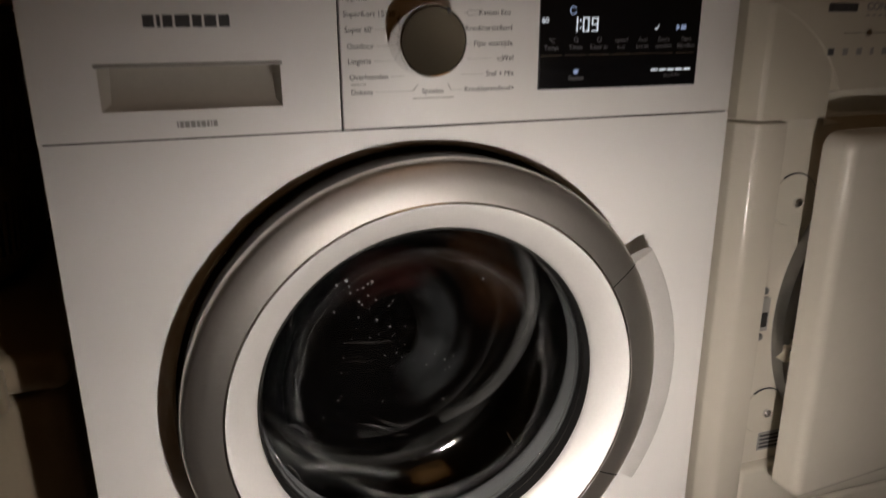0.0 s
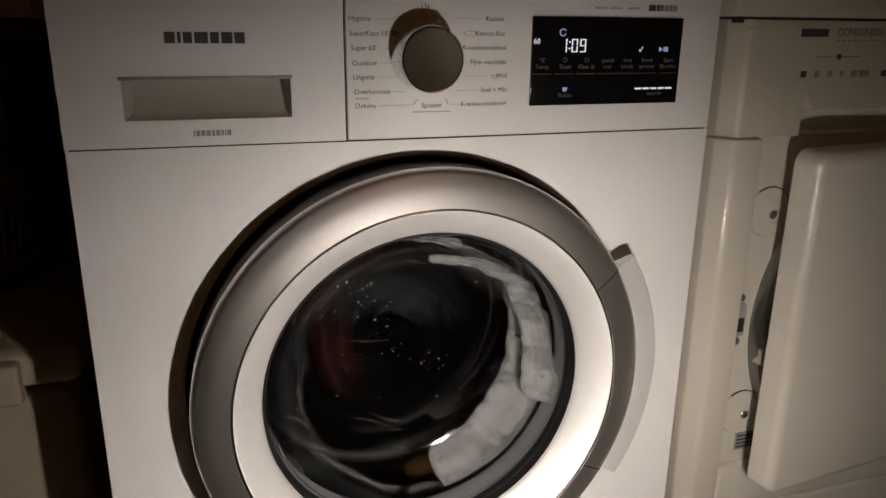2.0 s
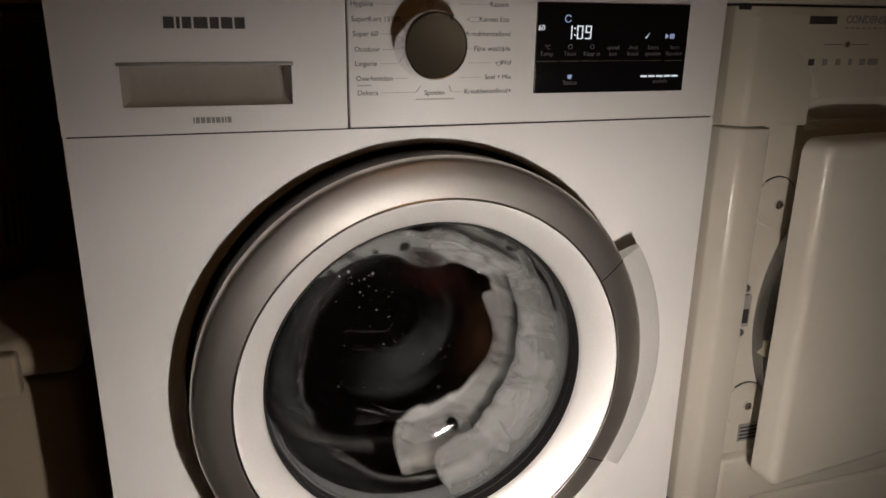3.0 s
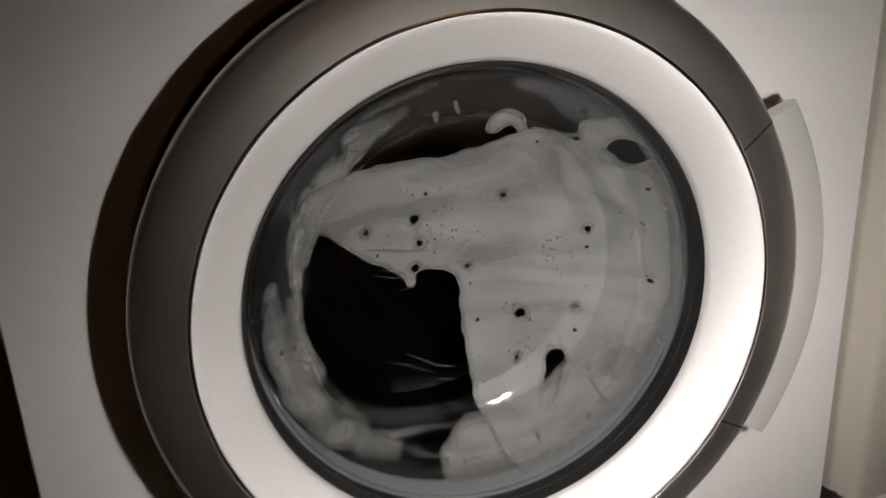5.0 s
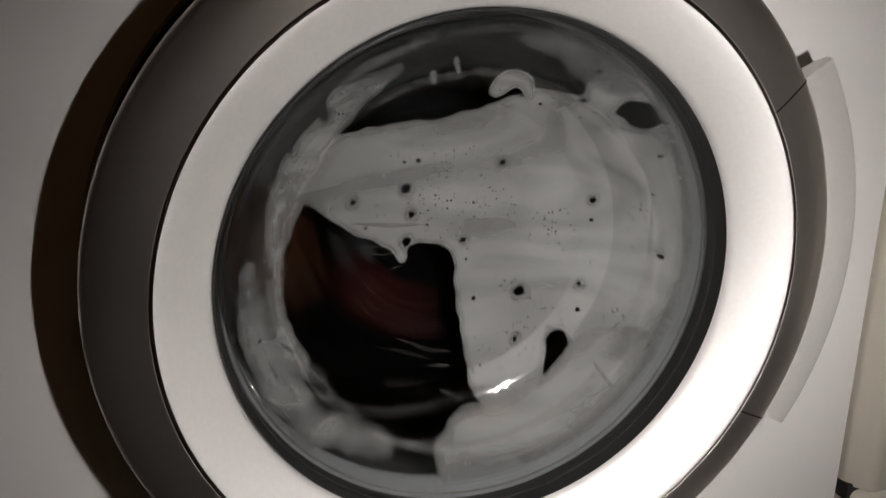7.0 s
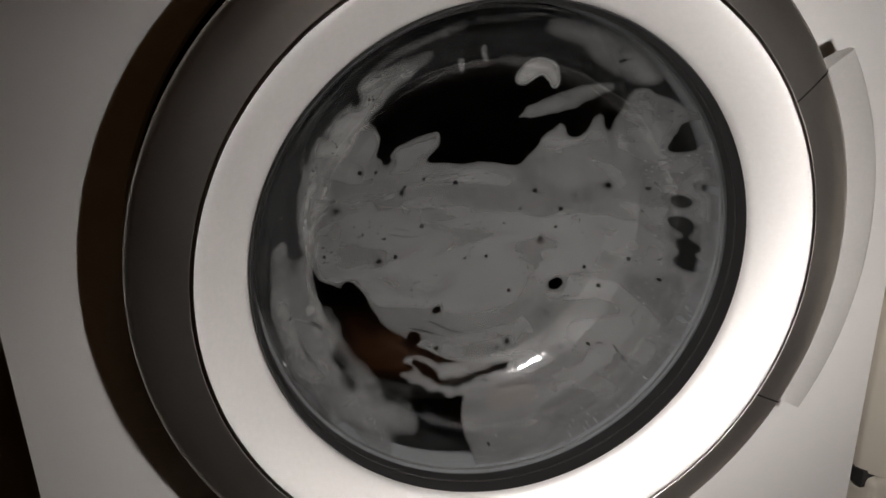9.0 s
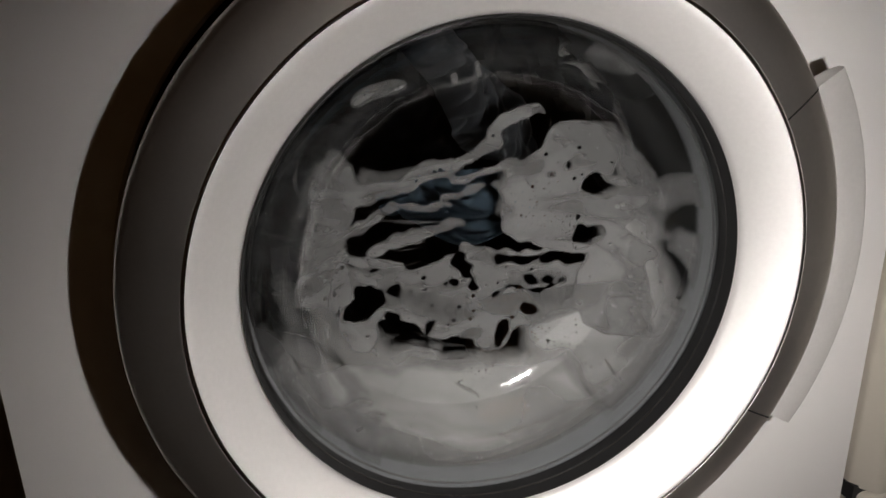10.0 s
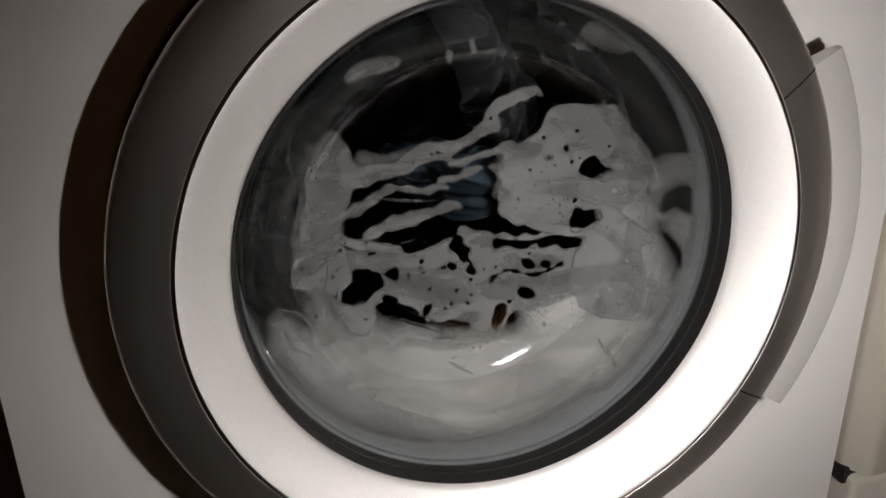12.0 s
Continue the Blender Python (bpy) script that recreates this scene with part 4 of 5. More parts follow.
WEB_FILM = foam_patch("soap_foam", [[(-0.096, 0.056, 0.0125), (-0.101, 0.014, 0.0151), (-0.102, -0.025, 0.0155), (-0.092, -0.059, 0.0135)],
     [(0.06, -0.074, 0.0215), (0.089, -0.075, 0.0243)],
     [(-0.044, -0.078, 0.0107), (-0.002, -0.091, 0.0127)],
     [(-0.068, 0.049, 0.0075), (-0.038, 0.05, 0.0046)],
     [(0.035, 0.039, 0.012), (0.027, 0.02, 0.0064)],
     [(0.111, 0.023, 0.0142), (0.119, -0.024, 0.0213), (0.117, -0.063, 0.0258), (0.098, -0.098, 0.0285)],
     [(-0.084, -0.065, 0.016), (-0.052, -0.081, 0.0164)]],
    67, CLOUDY, "thin translucent film of foam behind the torn web",
    holes=[[(-0.081, -0.042, 0.0099), (-0.073, -0.034, 0.0083)],
     [(-0.001, -0.015, 0.0052), (0.003, -0.026, 0.0037)],
     [(-0.056, -0.03, 0.0044)],
     [(0.05, -0.057, 0.0051)],
     [(-0.014, -0.079, 0.0033), (0.001, -0.085, 0.0046)],
     [(-0.051, -0.067, 0.0033), (-0.032, -0.07, 0.0025)],
     [(-0.081, -0.005, 0.0077)],
     [(-0.04, -0.005, 0.0047), (-0.007, -0.007, 0.0032)]], bubbles=60, lift=0.0048, soft=0.014, edge=0.0, rough=0.0018)
WALL_TAIL = foam_patch("soap_foam", [[(0.095, 0.07, 0.0048), (0.114, 0.052, 0.0065), (0.122, 0.018, 0.0092), (0.125, -0.019, 0.011), (0.12, -0.063, 0.0172), (0.1, -0.101, 0.0215)],
     [(0.13, 0.018, 0.0058), (0.139, 0.039, 0.0072), (0.147, 0.033, 0.0064)],
     [(0.15, 0.002, 0.0106), (0.149, -0.029, 0.0124), (0.136, -0.066, 0.0151), (0.112, -0.102, 0.0169)],
     [(0.097, 0.132, 0.0035), (0.093, 0.119, 0.0037), (0.068, 0.129, 0.0051)]],
    61, THIN, "torn grey foam on the glass wall",
    holes=[[(0.147, 0.013, 0.0065)],
     [(0.139, -0.019, 0.0067), (0.14, -0.041, 0.0084)],
     [(0.136, -0.008, 0.0034)]], bubbles=14, lift=0.0072, soft=0.005, edge=0.25)
RISING_SUDS = foam_patch("soap_foam", [[(-0.132, -0.046, 0.0082), (-0.12, -0.072, 0.0153), (-0.077, -0.091, 0.0244), (-0.036, -0.108, 0.0285), (0.009, -0.122, 0.0369), (0.054, -0.123, 0.0372), (0.094, -0.102, 0.0285), (0.116, -0.078, 0.0172)],
     [(-0.117, -0.093, 0.0175), (-0.067, -0.125, 0.0243), (-0.018, -0.14, 0.0184), (0.03, -0.142, 0.0204), (0.072, -0.129, 0.0213)],
     [(-0.091, -0.065, 0.008), (-0.051, -0.082, 0.0099), (-0, -0.099, 0.0102)]],
    20, MILKY, "milky suds rising behind the lower glass", bubbles=10, lift=0.0058, soft=0.016, edge=0.0)
FOAM_KEYS = [
    (RIM_FOAM, (0.02, 0.17, 0.0), 0.5, 1.0, (0.02, 0.17, 0.0), 2.9, 3.6),
    (STREAK_FOAM, (0.03, 0.17, -0.01), 1.2, 2.4, (0.02, 0.17, 0.0), 3.3, 4.3),
    (UPPER_FOAM, (0.0, 0.16, 0.01), 2.5, 3.4, (0.01, 0.17, 0.02), 3.9, 5.0),
    (BOTTOM_FOAM, (0.02, 0.17, -0.02), 3.6, 5.2, (0.02, 0.17, -0.02), 7.0, 8.2),
    (ARC_FOAM, (0.0, 0.17, 0.02), 3.6, 5.2, (0.01, 0.17, 0.02), 9.2, 9.8),
    (CURL_FOAM, (0.0, 0.17, 0.02), 3.9, 5.2, (0.01, 0.17, 0.02), 9.1, 9.5),
    (TOP_DRIPS, (0.0, 0.17, 0.01), 3.7, 5.2, None, 0, 0),
    (EDGE_FOAM, (-0.01, 0.17, 0.0), 3.7, 5.2, (-0.01, 0.17, 0.0), 9.15, 9.6),
    (CLOUD_FOAM, (0.03, 0.15, 0.01), 3.5, 5.2, (0.03, 0.16, 0.0), 6.8, 8.2),
    (FILM_FOAM, (-0.02, 0.15, 0.01), 6.8, 8.1, (0.0, 0.16, -0.05), 9.2, 9.6),
    (SWOOSH_FOAM, (0.0, 0.16, -0.02), 6.8, 8.2, (0.0, 0.16, -0.04), 9.4, 10.0),
    (RUN_FOAM, (-0.01, 0.17, -0.01), 6.7, 8.1, (-0.01, 0.17, -0.01), 9.9, 11.0),
    (WEB_UPPER, (-0.01, 0.16, 0.02), 9.15, 9.55, (0.002, 0.0, -0.003), 10.0, 11.9),
    (WEB_LOWER, (0.01, 0.16, -0.02), 9.2, 9.6, (0.003, 0.0, -0.004), 10.0, 11.9),
    (WEB_FILM, (-0.01, 0.16, 0.0), 9.2, 9.6, (0.002, 0.0, -0.003), 10.0, 11.9),
    (WALL_TAIL, (0.02, 0.17, 0.0), 9.2, 9.7, None, 0, 0),
]


# ---------------------------------------------------------------- drops on the glass
def droplets():
    bm = bmesh.new()
    r = random.Random(4)
    for i in range(110):
        x, z = r.gauss(-0.028, 0.042), r.gauss(0.02, 0.05)
        if math.hypot(x, z) > 0.115:
            continue
        s = 0.0004 + 0.0009 * r.random() ** 4
        if i % 9 == 0:
            x, z, s = -0.05 + r.gauss(0, 0.02), 0.075 + r.gauss(0, 0.012), r.uniform(0.0008, 0.0017)
        v = bmesh.ops.create_icosphere(bm, subdivisions=1, radius=s)["verts"]
        bmesh.ops.translate(bm, vec=(CX + x, bowl_y(math.hypot(x, z)) + 0.0008, CZ + z), verts=v)
    bm.transform(Matrix.Translation((-CX, 0, -CZ)))
    ob = part("foam_drops", bm, DROP)
    ob.location = DOOR
    return tagged(ob, "small white foam drops on the inside of the glass", "drops", kind="stuff")


def glint_runs():
    """Clear ridges added on the inside of the glass to catch the light as glints and water runs."""
    bm = bmesh.new()
    # Most ridges lie where the lamp's reflections show; some are drips.
    runs = [[(-0.133, -0.037, 0.0012), (-0.119, -0.048, 0.0016), (-0.11, -0.061, 0.0009)],
            [(-0.132, -0.048, 0.0014), (-0.125, -0.065, 0.0016), (-0.113, -0.076, 0.0008)],
            [(-0.135, -0.066, 0.0016), (-0.127, -0.077, 0.0016), (-0.12, -0.09, 0.0009)],
            [(-0.116, 0.074, 0.0011), (-0.119, 0.06, 0.0016), (-0.116, 0.047, 0.0008)],
            [(-0.063, 0.002, 0.0008), (-0.048, -0.002, 0.0008), (-0.033, -0.001, 0.0004)],
            [(-0.059, 0.006, 0.0004), (-0.047, 0.003, 0.0008)],
            [(-0.048, -0.014, 0.0004), (-0.034, -0.011, 0.0008)],
            [(-0.06, -0.066, 0.0008), (-0.039, -0.074, 0.0016), (-0.018, -0.084, 0.0009)],
            [(-0.021, -0.088, 0.0016), (-0.005, -0.09, 0.0016)],
            [(0.111, -0.072, 0.0016), (0.117, -0.064, 0.001)],
            [(0.123, -0.081, 0.0014), (0.13, -0.072, 0.0011)],
            [(-0.148, -0.033, 0.0009), (-0.143, -0.049, 0.0014), (-0.138, -0.066, 0.0009)],
            [(-0.068, 0.023, 0.0014), (-0.041, 0.018, 0.0016), (-0.017, 0.016, 0.0009)],
            [(-0.043, -0.063, 0.0014), (-0.019, -0.077, 0.0016), (-0.003, -0.08, 0.0014)],
            [(-0.014, -0.106, 0.0016), (0.004, -0.117, 0.0016)],
            [(-0.123, -0.043, 0.0016), (-0.109, -0.059, 0.0016)],
            [(0.097, -0.092, 0.0016), (0.103, -0.106, 0.0016)]]
    for run in runs:
        pts = []
        for a, b in zip(run, run[1:]):
            pts += [tuple(p + (q - p) * k / 6 for p, q in zip(a, b)) for k in range(6)]
        pts.append(run[-1])
        rings = []
        for k, (x, z, w) in enumerate(pts):
            u, v = pts[max(0, k - 1)], pts[min(len(pts) - 1, k + 1)]
            dx, dz = v[0] - u[0], v[1] - u[1]
            n = math.hypot(dx, dz) or 1.0
            taper = w * (0.25 + 0.75 * math.sin(math.pi * (k + 0.3) / len(pts)))
            y = bowl_y(math.hypot(x, z)) + 0.0010
            rings.append([bm.verts.new((x - dz / n * taper * math.cos(a), y + 0.45 * taper * math.sin(a), z + dx / n * taper * math.cos(a))) for a in [math.tau * m / 8 for m in range(8)]])
        for p, q in zip(rings, rings[1:]):
            for m in range(8):
                bm.faces.new((p[m], p[(m + 1) % 8], q[(m + 1) % 8], q[m]))
        bm.faces.new(rings[0])
        bm.faces.new(rings[-1])
    bmesh.ops.recalc_face_normals(bm, faces=bm.faces[:])
    ob = part("glint_runs", bm, GLINT_WATER)
    ob.location = DOOR
    ob.visible_shadow = False
    return tagged(ob, "clear ridges for glints and runs of water on the inside of the glass", "water", kind="stuff")


glint_runs()
DROPS = droplets()
FOAM_KEYS.append((DROPS, (0.0, 0.0, 0.0), 0.0, 0.2, (0.0, 0.17, 0.0), 3.8, 5.0))


# ---------------------------------------------------------------- tumble dryer
def dryer():
    dr = thing("tumble_dryer", (0.617, 0.3, 0), "older cream-white tumble dryer with its round door ajar", "tumble dryer")
    F = -0.004
    part("body", rbox(0.320, 0.914, 0.030, 0.58, 0.02, 0.806, 0.003), DRYER, dr)
    part("top_lid", rbox(0.318, 0.916, -0.002, 0.59, 0.8095, 0.85, 0.006, 3), DRYER, dr)
    part("lid_seam", rbox(0.322, 0.912, 0.002, 0.57, 0.804, 0.811), DARK, dr)
    side = [(0.3200, 0.040), (0.3200, 0.014), (0.3320, F + 0.0025), (0.3370, F)]
    panel = part("control_panel", prism(side + [(0.4135, F), (0.4135, 0.040)], 0.6895, 0.8075, 0.0012), DRYER_PLASTIC, dr)
    part("panel_front", rbox(0.4130, 0.914, F, 0.040, 0.7165, 0.8075, 0.0012), DRYER_PLASTIC, panel)
    # raised field of the panel, its edge sweeping down from the upper corner
    bm = bmesh.new()
    sweep = [(0.326 + 0.098 * t + 0.012 * math.sin(math.pi * t), 0.800 - 0.082 * t ** 1.35) for t in [i / 14 for i in range(15)]]
    edge = sweep + [(0.905, 0.7175), (0.905, 0.8005)]
    f = bm.faces.new([bm.verts.new((x, F - 0.0015, z)) for x, z in edge])
    g = bmesh.ops.extrude_face_region(bm, geom=[f])
    bmesh.ops.translate(bm, vec=(0, 0.0025, 0), verts=[v for v in g["geom"] if isinstance(v, bmesh.types.BMVert)])
    part("panel_field", bm, DRYER_PLASTIC, panel)
    x = 0.3957
    for w in (0.0058, 0.0058, 0.0058, 0.0058, 0.0050, 0.0050, 0.0016):
        bar("logo_block", x, x + w - 0.0006, 0.7912, 0.7990, F - 0.0018, INK, panel)
        x += w
    writing("type_name", "CONDENSER", 0.4415, F - 0.0016, 0.7957, 0.0105, GREY_INK, panel, bold=0.0003)
    for i in range(9):
        bar("fine_print", 0.4420 + i * 0.0075, 0.4460 + i * 0.0075, 0.7870, 0.7884, F - 0.0017, GREY_INK, panel)
    part("indicator_lamp", lathe([(0.0036, -0.004), (0.0030, -0.006), (0.0, -0.0065)], (0.4470, F + 0.002, 0.7714), steps=24), CHROME, panel)
    bar("print_line", 0.418, 0.441, 0.7710, 0.7716, F - 0.0016, BROWN_INK, panel)
    bar("print_line", 0.453, 0.476, 0.7710, 0.7716, F - 0.0016, BROWN_INK, panel)
    for i, (x, w) in enumerate(((0.4020, 0.007), (0.4200, 0.006), (0.4370, 0.006), (0.4540, 0.004), (0.4690, 0.007), (0.4810, 0.012), (0.510, 0.007), (0.528, 0.006), (0.55, 0.012))):
        bar("programme_mark", x, x + w, 0.7505, 0.7570, F - 0.0016, INK if i in (0, 6) else GREY_INK, panel)
    # scooped grip in the lower edge of the panel
    part("grip_scoop", scoop(), DRYER_PLASTIC, panel, "scooped hand grip above the door")
    # front frame and the recessed strip with the hinge covers
    part("front_frame", prism(side + [(0.3690, F), (0.3690, 0.035)], 0.2225, 0.6870, 0.0022), DRYER, dr)
    part("front_frame", rbox(0.3690, 0.914, F, 0.035, 0.2225, 0.2860, 0.006, 3), DRYER, dr)
    part("recess_plate", rounded_plate(0.3600, 0.9100, 0.2800, 0.6880, 0.02, 0.010, 0.030), DRYER, dr)
    part("lower_flap", rbox(0.3240, 0.911, F + 0.003, 0.035, 0.06, 0.2190, 0.006, 3), DRYER, dr)
    part("flap_seam", rbox(0.3200, 0.912, 0.008, 0.034, 0.21, 0.226), DARK, dr)
    part("plinth", rbox(0.33, 0.90, 0.02, 0.06, 0.0, 0.06), DARK, dr)
    for z in (0.6, 0.350):
        part("hinge_cover", lathe([(0.0285, 0.010), (0.0275, 0.0078), (0.0, 0.0078)], (0.400, 0, z + 0.003), steps=48), DRYER, dr)
        part("cover_line", lathe([(0.0292, 0.0095), (0.0284, 0.0074), (0.0278, 0.0092)], (0.400, 0, z + 0.003), -15, 125, 32), INK, dr)
        part("screw", lathe([(0.0052, 0.0078), (0.0050, 0.0050), (0.0036, 0.0036), (0.0016, 0.0034), (0.0012, 0.0052), (0.0, 0.0052)], (0.404, 0, z), steps=24), CHROME, dr, "bright metal screw")
    latch = part("door_latch", rounded_plate(0.3735, 0.3860, 0.4570, 0.4960, 0.002, 0.0055, 0.012), SLOT, dr, "grey door latch plate")
    part("latch_hole", rbox(0.3760, 0.3835, 0.0045, 0.0065, 0.4620, 0.4790), DARK, latch)
    for z in (0.5035, 0.4490):
        part("screw", lathe([(0.0042, 0.010), (0.0040, 0.0065), (0.0, 0.0055)], (0.3790, 0, z), steps=20), STEEL, dr)
    part("rating_label", rbox(0.3990, 0.4400, 0.0085, 0.0105, 0.3000, 0.3230), GREY_INK, dr, "small dark rating label")
    for i in range(4):
        bar("label_line", 0.4005, 0.4385, 0.3030 + i * 0.005, 0.3052 + i * 0.005, 0.0082, INK, dr)
    # round opening
    c = (0.612, 0.0, 0.465)
    part("opening_rim", lathe([(0.2150, 0.010), (0.2120, -0.004), (0.2040, -0.006), (0.2000, 0.004), (0.1960, 0.0095)], c, steps=128), STEEL, dr, "metal rim of the drum opening")
    part("opening_seal", lathe([(0.1990, 0.0065), (0.1880, 0.0030), (0.1800, 0.0085)], c, steps=128), RUBBER, dr)
    # Flat dark disc in place of the unlit dryer drum.
    part("opening_dark", lathe([(0.1900, 0.0075), (0.0, 0.0075)], c, steps=96), DARK, dr)
    clip = rbox(0.4025, 0.4460, -0.0100, 0.0060, 0.4220, 0.4265, 0.001)
    rbox(0.4025, 0.4460, -0.0100, 0.0060, 0.4370, 0.4415, 0.001, bm=clip)
    rbox(0.4025, 0.4070, -0.0100, 0.0060, 0.4240, 0.4395, 0.001, bm=clip)
    part("opening_clip", clip, DRYER_PLASTIC, dr)
    # the door, standing ajar on its far hinge
    hinge = (0.880, -0.012)
    swing = Matrix.Translation((hinge[0], hinge[1], 0)) @ Matrix.Rotation(radians(5.5), 4, "Z") @ Matrix.Translation((-hinge[0], -hinge[1], 0))
    bm = rounded_plate(0.3760, 0.8850, 0.2900, 0.6830, 0.016, -0.026, 0.006, 8, 0.010)
    bm.transform(swing)
    dd = part("door", bm, DRYER, dr, "cream-white door standing ajar")
    bm = rbox(0.3800, 0.3830, -0.004, 0.007, 0.36, 0.625, 0.001)
    bm.transform(swing)
    part("door_liner", bm, DRYER_PLASTIC, dd)
    return dr


def prism(outline, z0, z1, bevel=0.0):
    """An outline in the xy plane, raised from z0 to z1."""
    bm = bmesh.new()
    f = bm.faces.new([bm.verts.new((x, y, z0)) for x, y in outline])
    g = bmesh.ops.extrude_face_region(bm, geom=[f])
    bmesh.ops.translate(bm, vec=(0, 0, z1 - z0), verts=[v for v in g["geom"] if isinstance(v, bmesh.types.BMVert)])
    if bevel:
        bmesh.ops.bevel(bm, geom=bm.edges[:], offset=bevel, segments=2, profile=0.5, affect="EDGES")
    return bm


def scoop():
    """A shallow hollow that widens to the front, in the lower edge of the panel."""
    bm = bmesh.new()
    rows = []
    for i in range(29):
        u = i / 28
        e = min(1.0, u / 0.12, (1 - u) / 0.12)
        e = math.sin(e * math.pi / 2)
        rows.append([bm.verts.new((0.4125 + 0.47 * u, -0.003 + 0.046 * e * math.sin(math.pi * (0.12 + 0.80 * j / 8)) ** 0.8 if 0 < j else -0.003, 0.7180 - 0.036 * j / 8)) for j in range(9)])
    for p, q in zip(rows, rows[1:]):
        for j in range(8):
            bm.faces.new((p[j], q[j], q[j + 1], p[j + 1]))
    return bm


dryer()


# ---------------------------------------------------------------- beside the machine
def laundry_basket():
    """A tapered basket with slots cut through its wall."""
    bk = thing("laundry_basket", (-0.60, 0.465, 0.478), "tan plastic laundry basket with slotted sides", "basket")
    bm = bmesh.new()
    x0, x1, y0, y1, z0, z1 = -0.83, -0.372, 0.27, 0.66, 0.478, 0.785
    rows, levels = [], 25
    for k in range(levels):
        t = k / (levels - 1)
        g = 0.030 * (1 - t) + 0.05 * (1 - min(1, t * 8)) ** 2
        ring = []
        for i in range(96):
            a = 2 * math.pi * i / 96
            c, s = math.cos(a), math.sin(a)
            p = 0.28
            ring.append(bm.verts.new(((x0 + x1) / 2 + ((x1 - x0) / 2 - g) * math.copysign(abs(c) ** p, c) * 1.0, (y0 + y1) / 2 + ((y1 - y0) / 2 - g) * math.copysign(abs(s) ** p, s), z0 + (z1 - z0) * t)))
        rows.append(ring)
    for k in range(levels - 1):
        for i in range(96):
            slot = (k in range(12, 20) or k in range(4, 9)) and i % 2 == 0
            if not slot:
                j = (i + 1) % 96
                bm.faces.new((rows[k][i], rows[k][j], rows[k + 1][j], rows[k + 1][i]))
    bm.faces.new(rows[0])
    bmesh.ops.solidify(bm, geom=bm.faces[:], thickness=0.003)
    part("wall", bm, BASKET, bk)
    rim = rbox(x0 - 0.006, x1 + 0.006, y0 - 0.006, y0 + 0.006, 0.780, 0.795, 0.004)
    rbox(x0 - 0.006, x1 + 0.006, y1 - 0.006, y1 + 0.006, 0.780, 0.795, 0.004, bm=rim)
    rbox(x1 - 0.006, x1 + 0.006, y0, y1, 0.780, 0.795, 0.004, bm=rim)
    rbox(x0 - 0.006, x0 + 0.006, y0, y1, 0.780, 0.795, 0.004, bm=rim)
    part("rim", rim, BASKET, bk)


def storage_bin():
    bn = thing("storage_bin", (-0.58, 0.42, 0), "cream plastic storage bin with a closed lid", "storage bin")
    part("body", rbox(-0.82, -0.345, 0.155, 0.70, 0.0, 0.435, 0.03, 4), BIN, bn)
    part("lid", rbox(-0.835, -0.333, 0.137, 0.715, 0.4352, 0.4770, 0.016, 4), BIN, bn)
    part("lid_clip", rbox(-0.47, -0.388, 0.122, 0.141, 0.425, 0.470, 0.005, 3), BIN, bn, "lid clip at the front of the bin")


def wall_shelf():
    sh = part("wall_shelf", rbox(-1.2, -0.325, 0.10, 0.74, 0.800, 0.826, 0.002), WOOD)
    tagged(sh, "plain wooden shelf board above the basket", "shelf")


laundry_basket()
storage_bin()
wall_shelf()


# ---------------------------------------------------------------- the torch that lights the machine
def flashlight():
    """A small LED work light: three glowing bars deep in a square hood. It points along +y in its own space."""
    t = thing("flashlight", (0, 0, 0), "small black LED work light held before the machine, switched on", "flashlight")
    hood = rbox(-0.0205, -0.0158, -0.024, 0.0, -0.0185, 0.0185)
    rbox(0.0158, 0.0205, -0.024, 0.0, -0.0185, 0.0185, bm=hood)
    rbox(-0.0158, 0.0158, -0.024, 0.0, 0.0138, 0.0185, bm=hood)
    rbox(-0.0158, 0.0158, -0.024, 0.0, -0.0185, -0.0138, bm=hood)
    rbox(-0.0205, 0.0205, -0.034, -0.024, -0.0185, 0.0185, 0.003, 3, bm=hood)
    part("housing", hood, BLACK, t, "black plastic housing with a deep hood")
    part("grip", rbox(-0.011, 0.011, -0.125, -0.034, -0.011, 0.011, 0.005, 3), BLACK, t)
    for z in (-0.0095, 0.0, 0.0095):
        part("lens", rounded_plate(-0.0150, 0.0150, z - 0.0036, z + 0.0036, 0.003, -0.0190, -0.0200), TORCH, t, "glowing light bar")
    return t


TORCH_LIGHT = flashlight()


# ---------------------------------------------------------------- what moves
def spin_angle(t):
    """Degrees the load has turned, counter-clockwise as seen from the front."""
    if t <= 9.0:
        return 2025.0 * t
    u = min(t, 9.4) - 9.0
    return 2025.0 * 9.0 + 2025.0 * u - 0.5 * 2025.0 / 0.4 * u * u


END_ANGLE = spin_angle(12.0)


def load_rows(settle, drift, rest, deep=0.0):
    """Turns with the drum until it stops; then the piece slumps by settle (x, y, z) and turns by rest, drifting on slowly."""
    rows = []
    for k in range(361):
        t = k / 30
        a = spin_angle(t)
        if t > 9.2 and t < 12 and k % 3:
            continue
        w = min(1, max(0, (t - 9.05) / 0.5))
        w = w * w * (3 - 2 * w)
        late = max(0, t - 9.5)
        p = [DOOR[i] + settle[i] * w + drift[i] * late for i in range(3)]
        p[1] += deep * (1 - w)
        rows.append((t, pose(*p, 0, -(a + rest * w + drift[3] * late), 0)))
    return rows


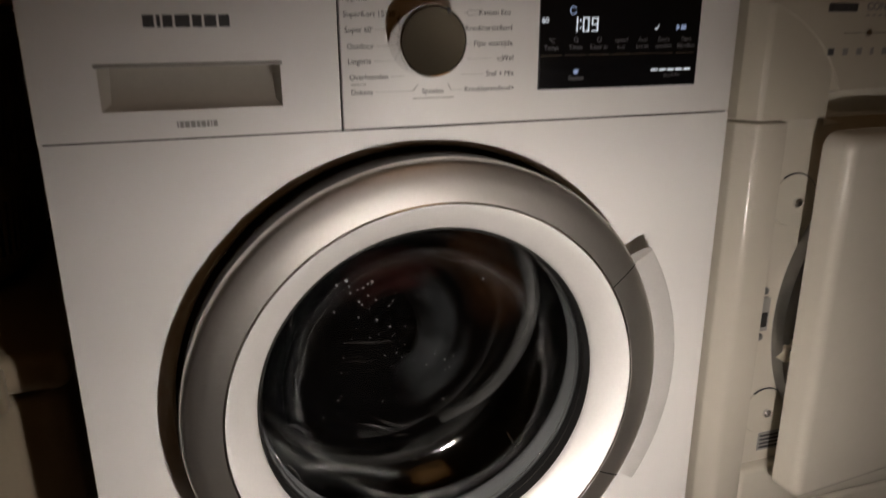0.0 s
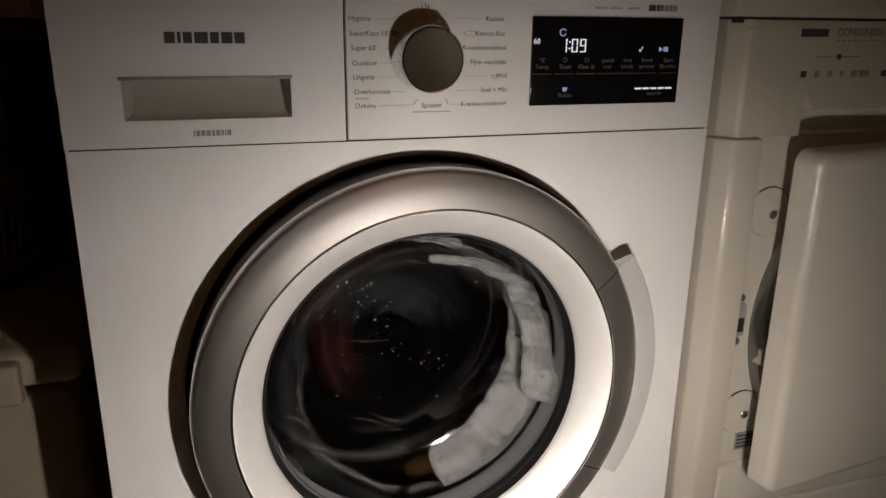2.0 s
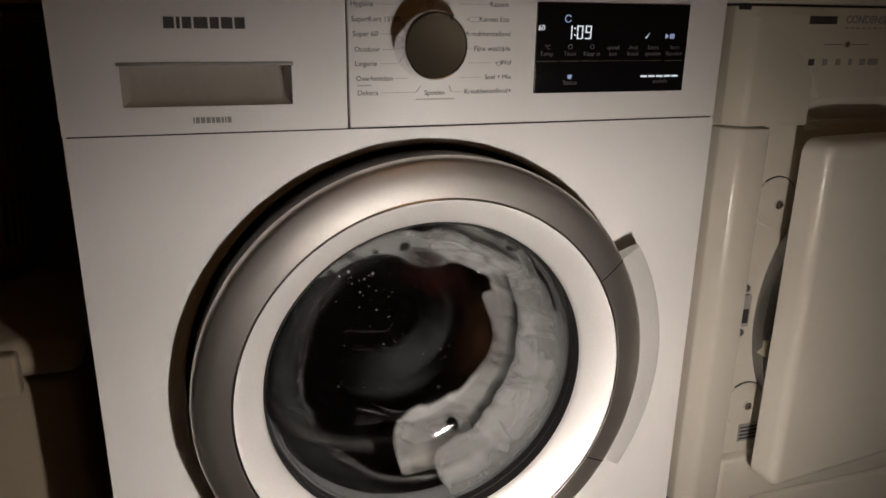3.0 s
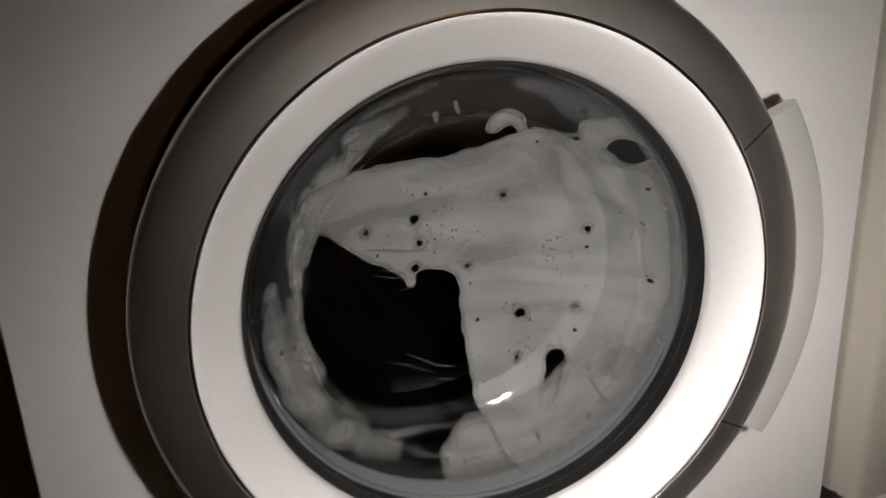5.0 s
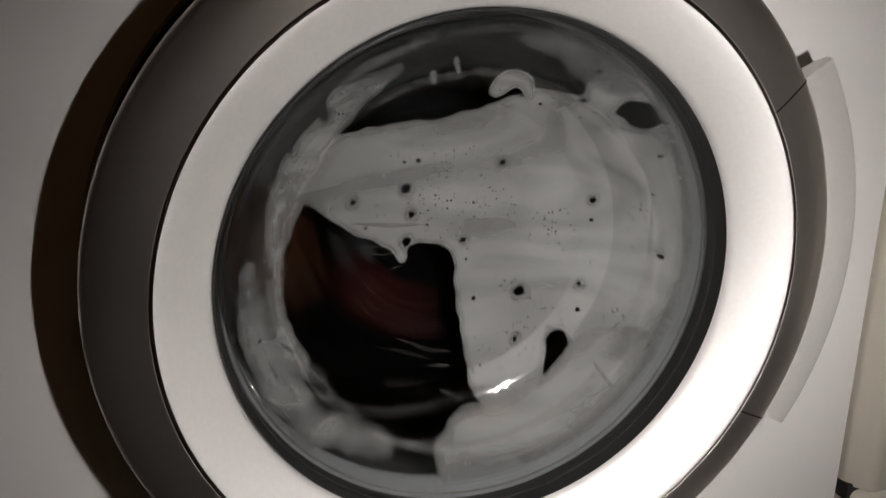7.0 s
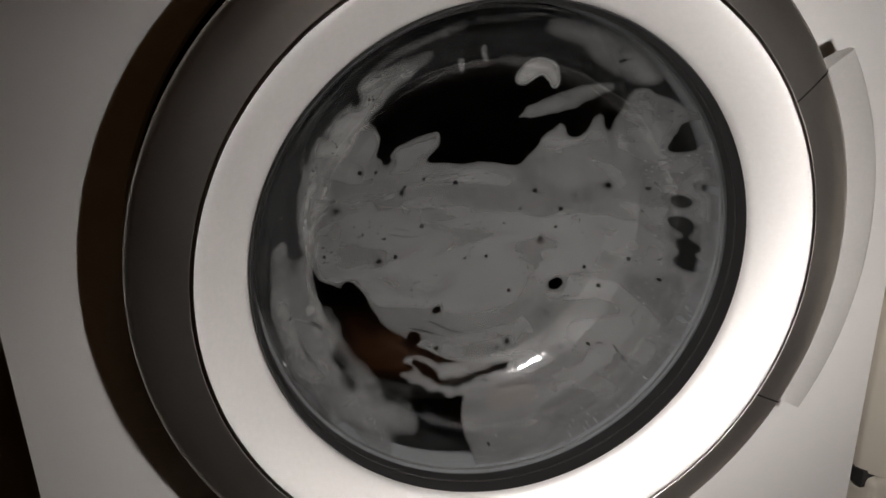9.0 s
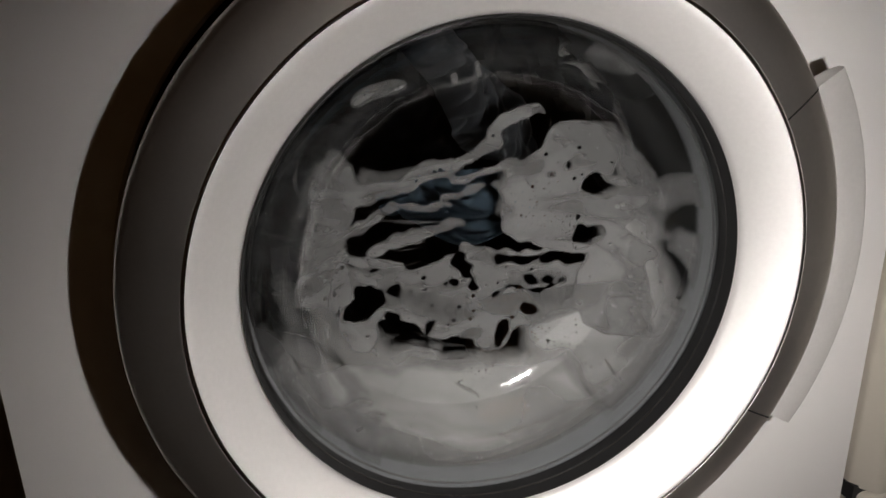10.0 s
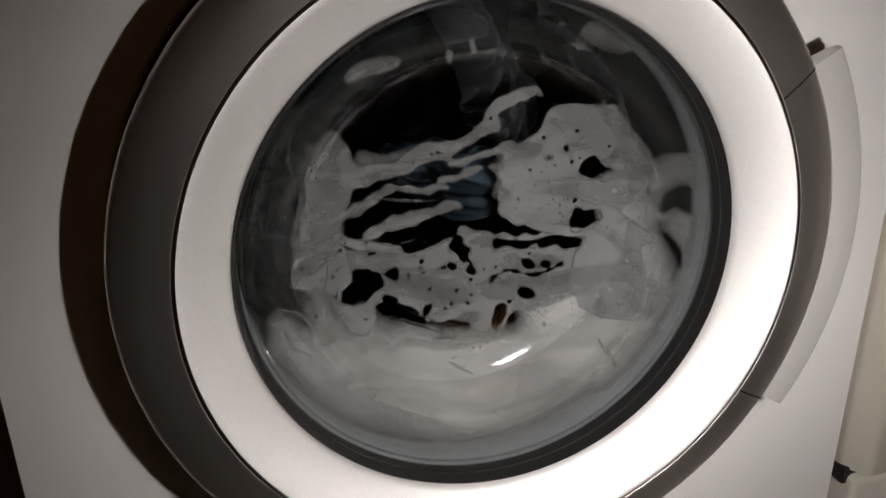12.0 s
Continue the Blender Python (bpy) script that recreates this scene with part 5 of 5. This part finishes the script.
def motions():
    home = END_ANGLE % 360
    walk(DRUM, load_rows((0, 0, 0), (0, 0, 0, 4), 0))
    walk(BLACK_LOAD, load_rows((0, 0.01, 0), (0, 0, 0, 4), 0))
    walk(BLACK_SHIRT, load_rows((0.0, 0.0, 0), (0, 0, 0, 4), -home + 10))
    walk(BLUE_SHIRT, load_rows((0.0, 0.0, -0.004), (0.001, 0, 0.002, -3), -home - 8, 0.10))
    walk(GREY_SHIRT, load_rows((-0.03, -0.012, 0.075), (0.006, 0, 0.006, -6), -home + 40))
    walk(RED_SHIRT, load_rows((0, 0, 0), (0, 0, 0, 4), 0))
    walk(RUST_SHIRT, load_rows((-0.02, 0, 0.0), (0, 0, 0, -4), 0))
    def aim(eye, target):
        return look(eye, target) @ pose(0, 0, 0, -90, 0, 0)
    near, far = aim((0.038, -0.380, 0.562), (0.090, 0.0, 0.375)), aim((0.015, -0.530, 0.562), (0.065, 0.0, 0.335))
    first = aim((0.040, -0.382, 0.576), (0.080, 0.0, 0.385))
    walk(TORCH_LIGHT, [(0.0, far), (3.6, far), (5.3, first), (6.6, first), (8.4, near), (12.0, near)])
    suds_rows = [(0.0, (0, 0.16, -0.04)), (9.1, (0, 0.16, -0.04)), (9.7, (0, 0.003, -0.004)), (10.5, (0, 0.002, -0.003)), (11.4, (0, 0.0005, -0.001)), (12.0, (0, 0, 0))]
    walk(RISING_SUDS, [(t, pose(DOOR[0] + v[0], DOOR[1] + v[1], DOOR[2] + v[2])) for t, v in suds_rows])
    for ob, start, t0, t1, leave, t2, t3 in FOAM_KEYS:
        at = lambda v: pose(DOOR[0] + v[0], DOOR[1] + v[1], DOOR[2] + v[2])
        rows = [(0.0, at(start))]
        if t0 > 0:
            rows.append((t0, at(start)))
        rows += [(t0 + (t1 - t0) * 0.5, at([c * 0.4 for c in start])), (t1, at((0, 0, 0)))]
        if leave:
            rows += [(t2, at((0, 0, 0))), (t3, at(leave))]
        rows.append((12.0, at(leave if leave else (0, 0, 0))))
        walk(ob, rows)


motions()
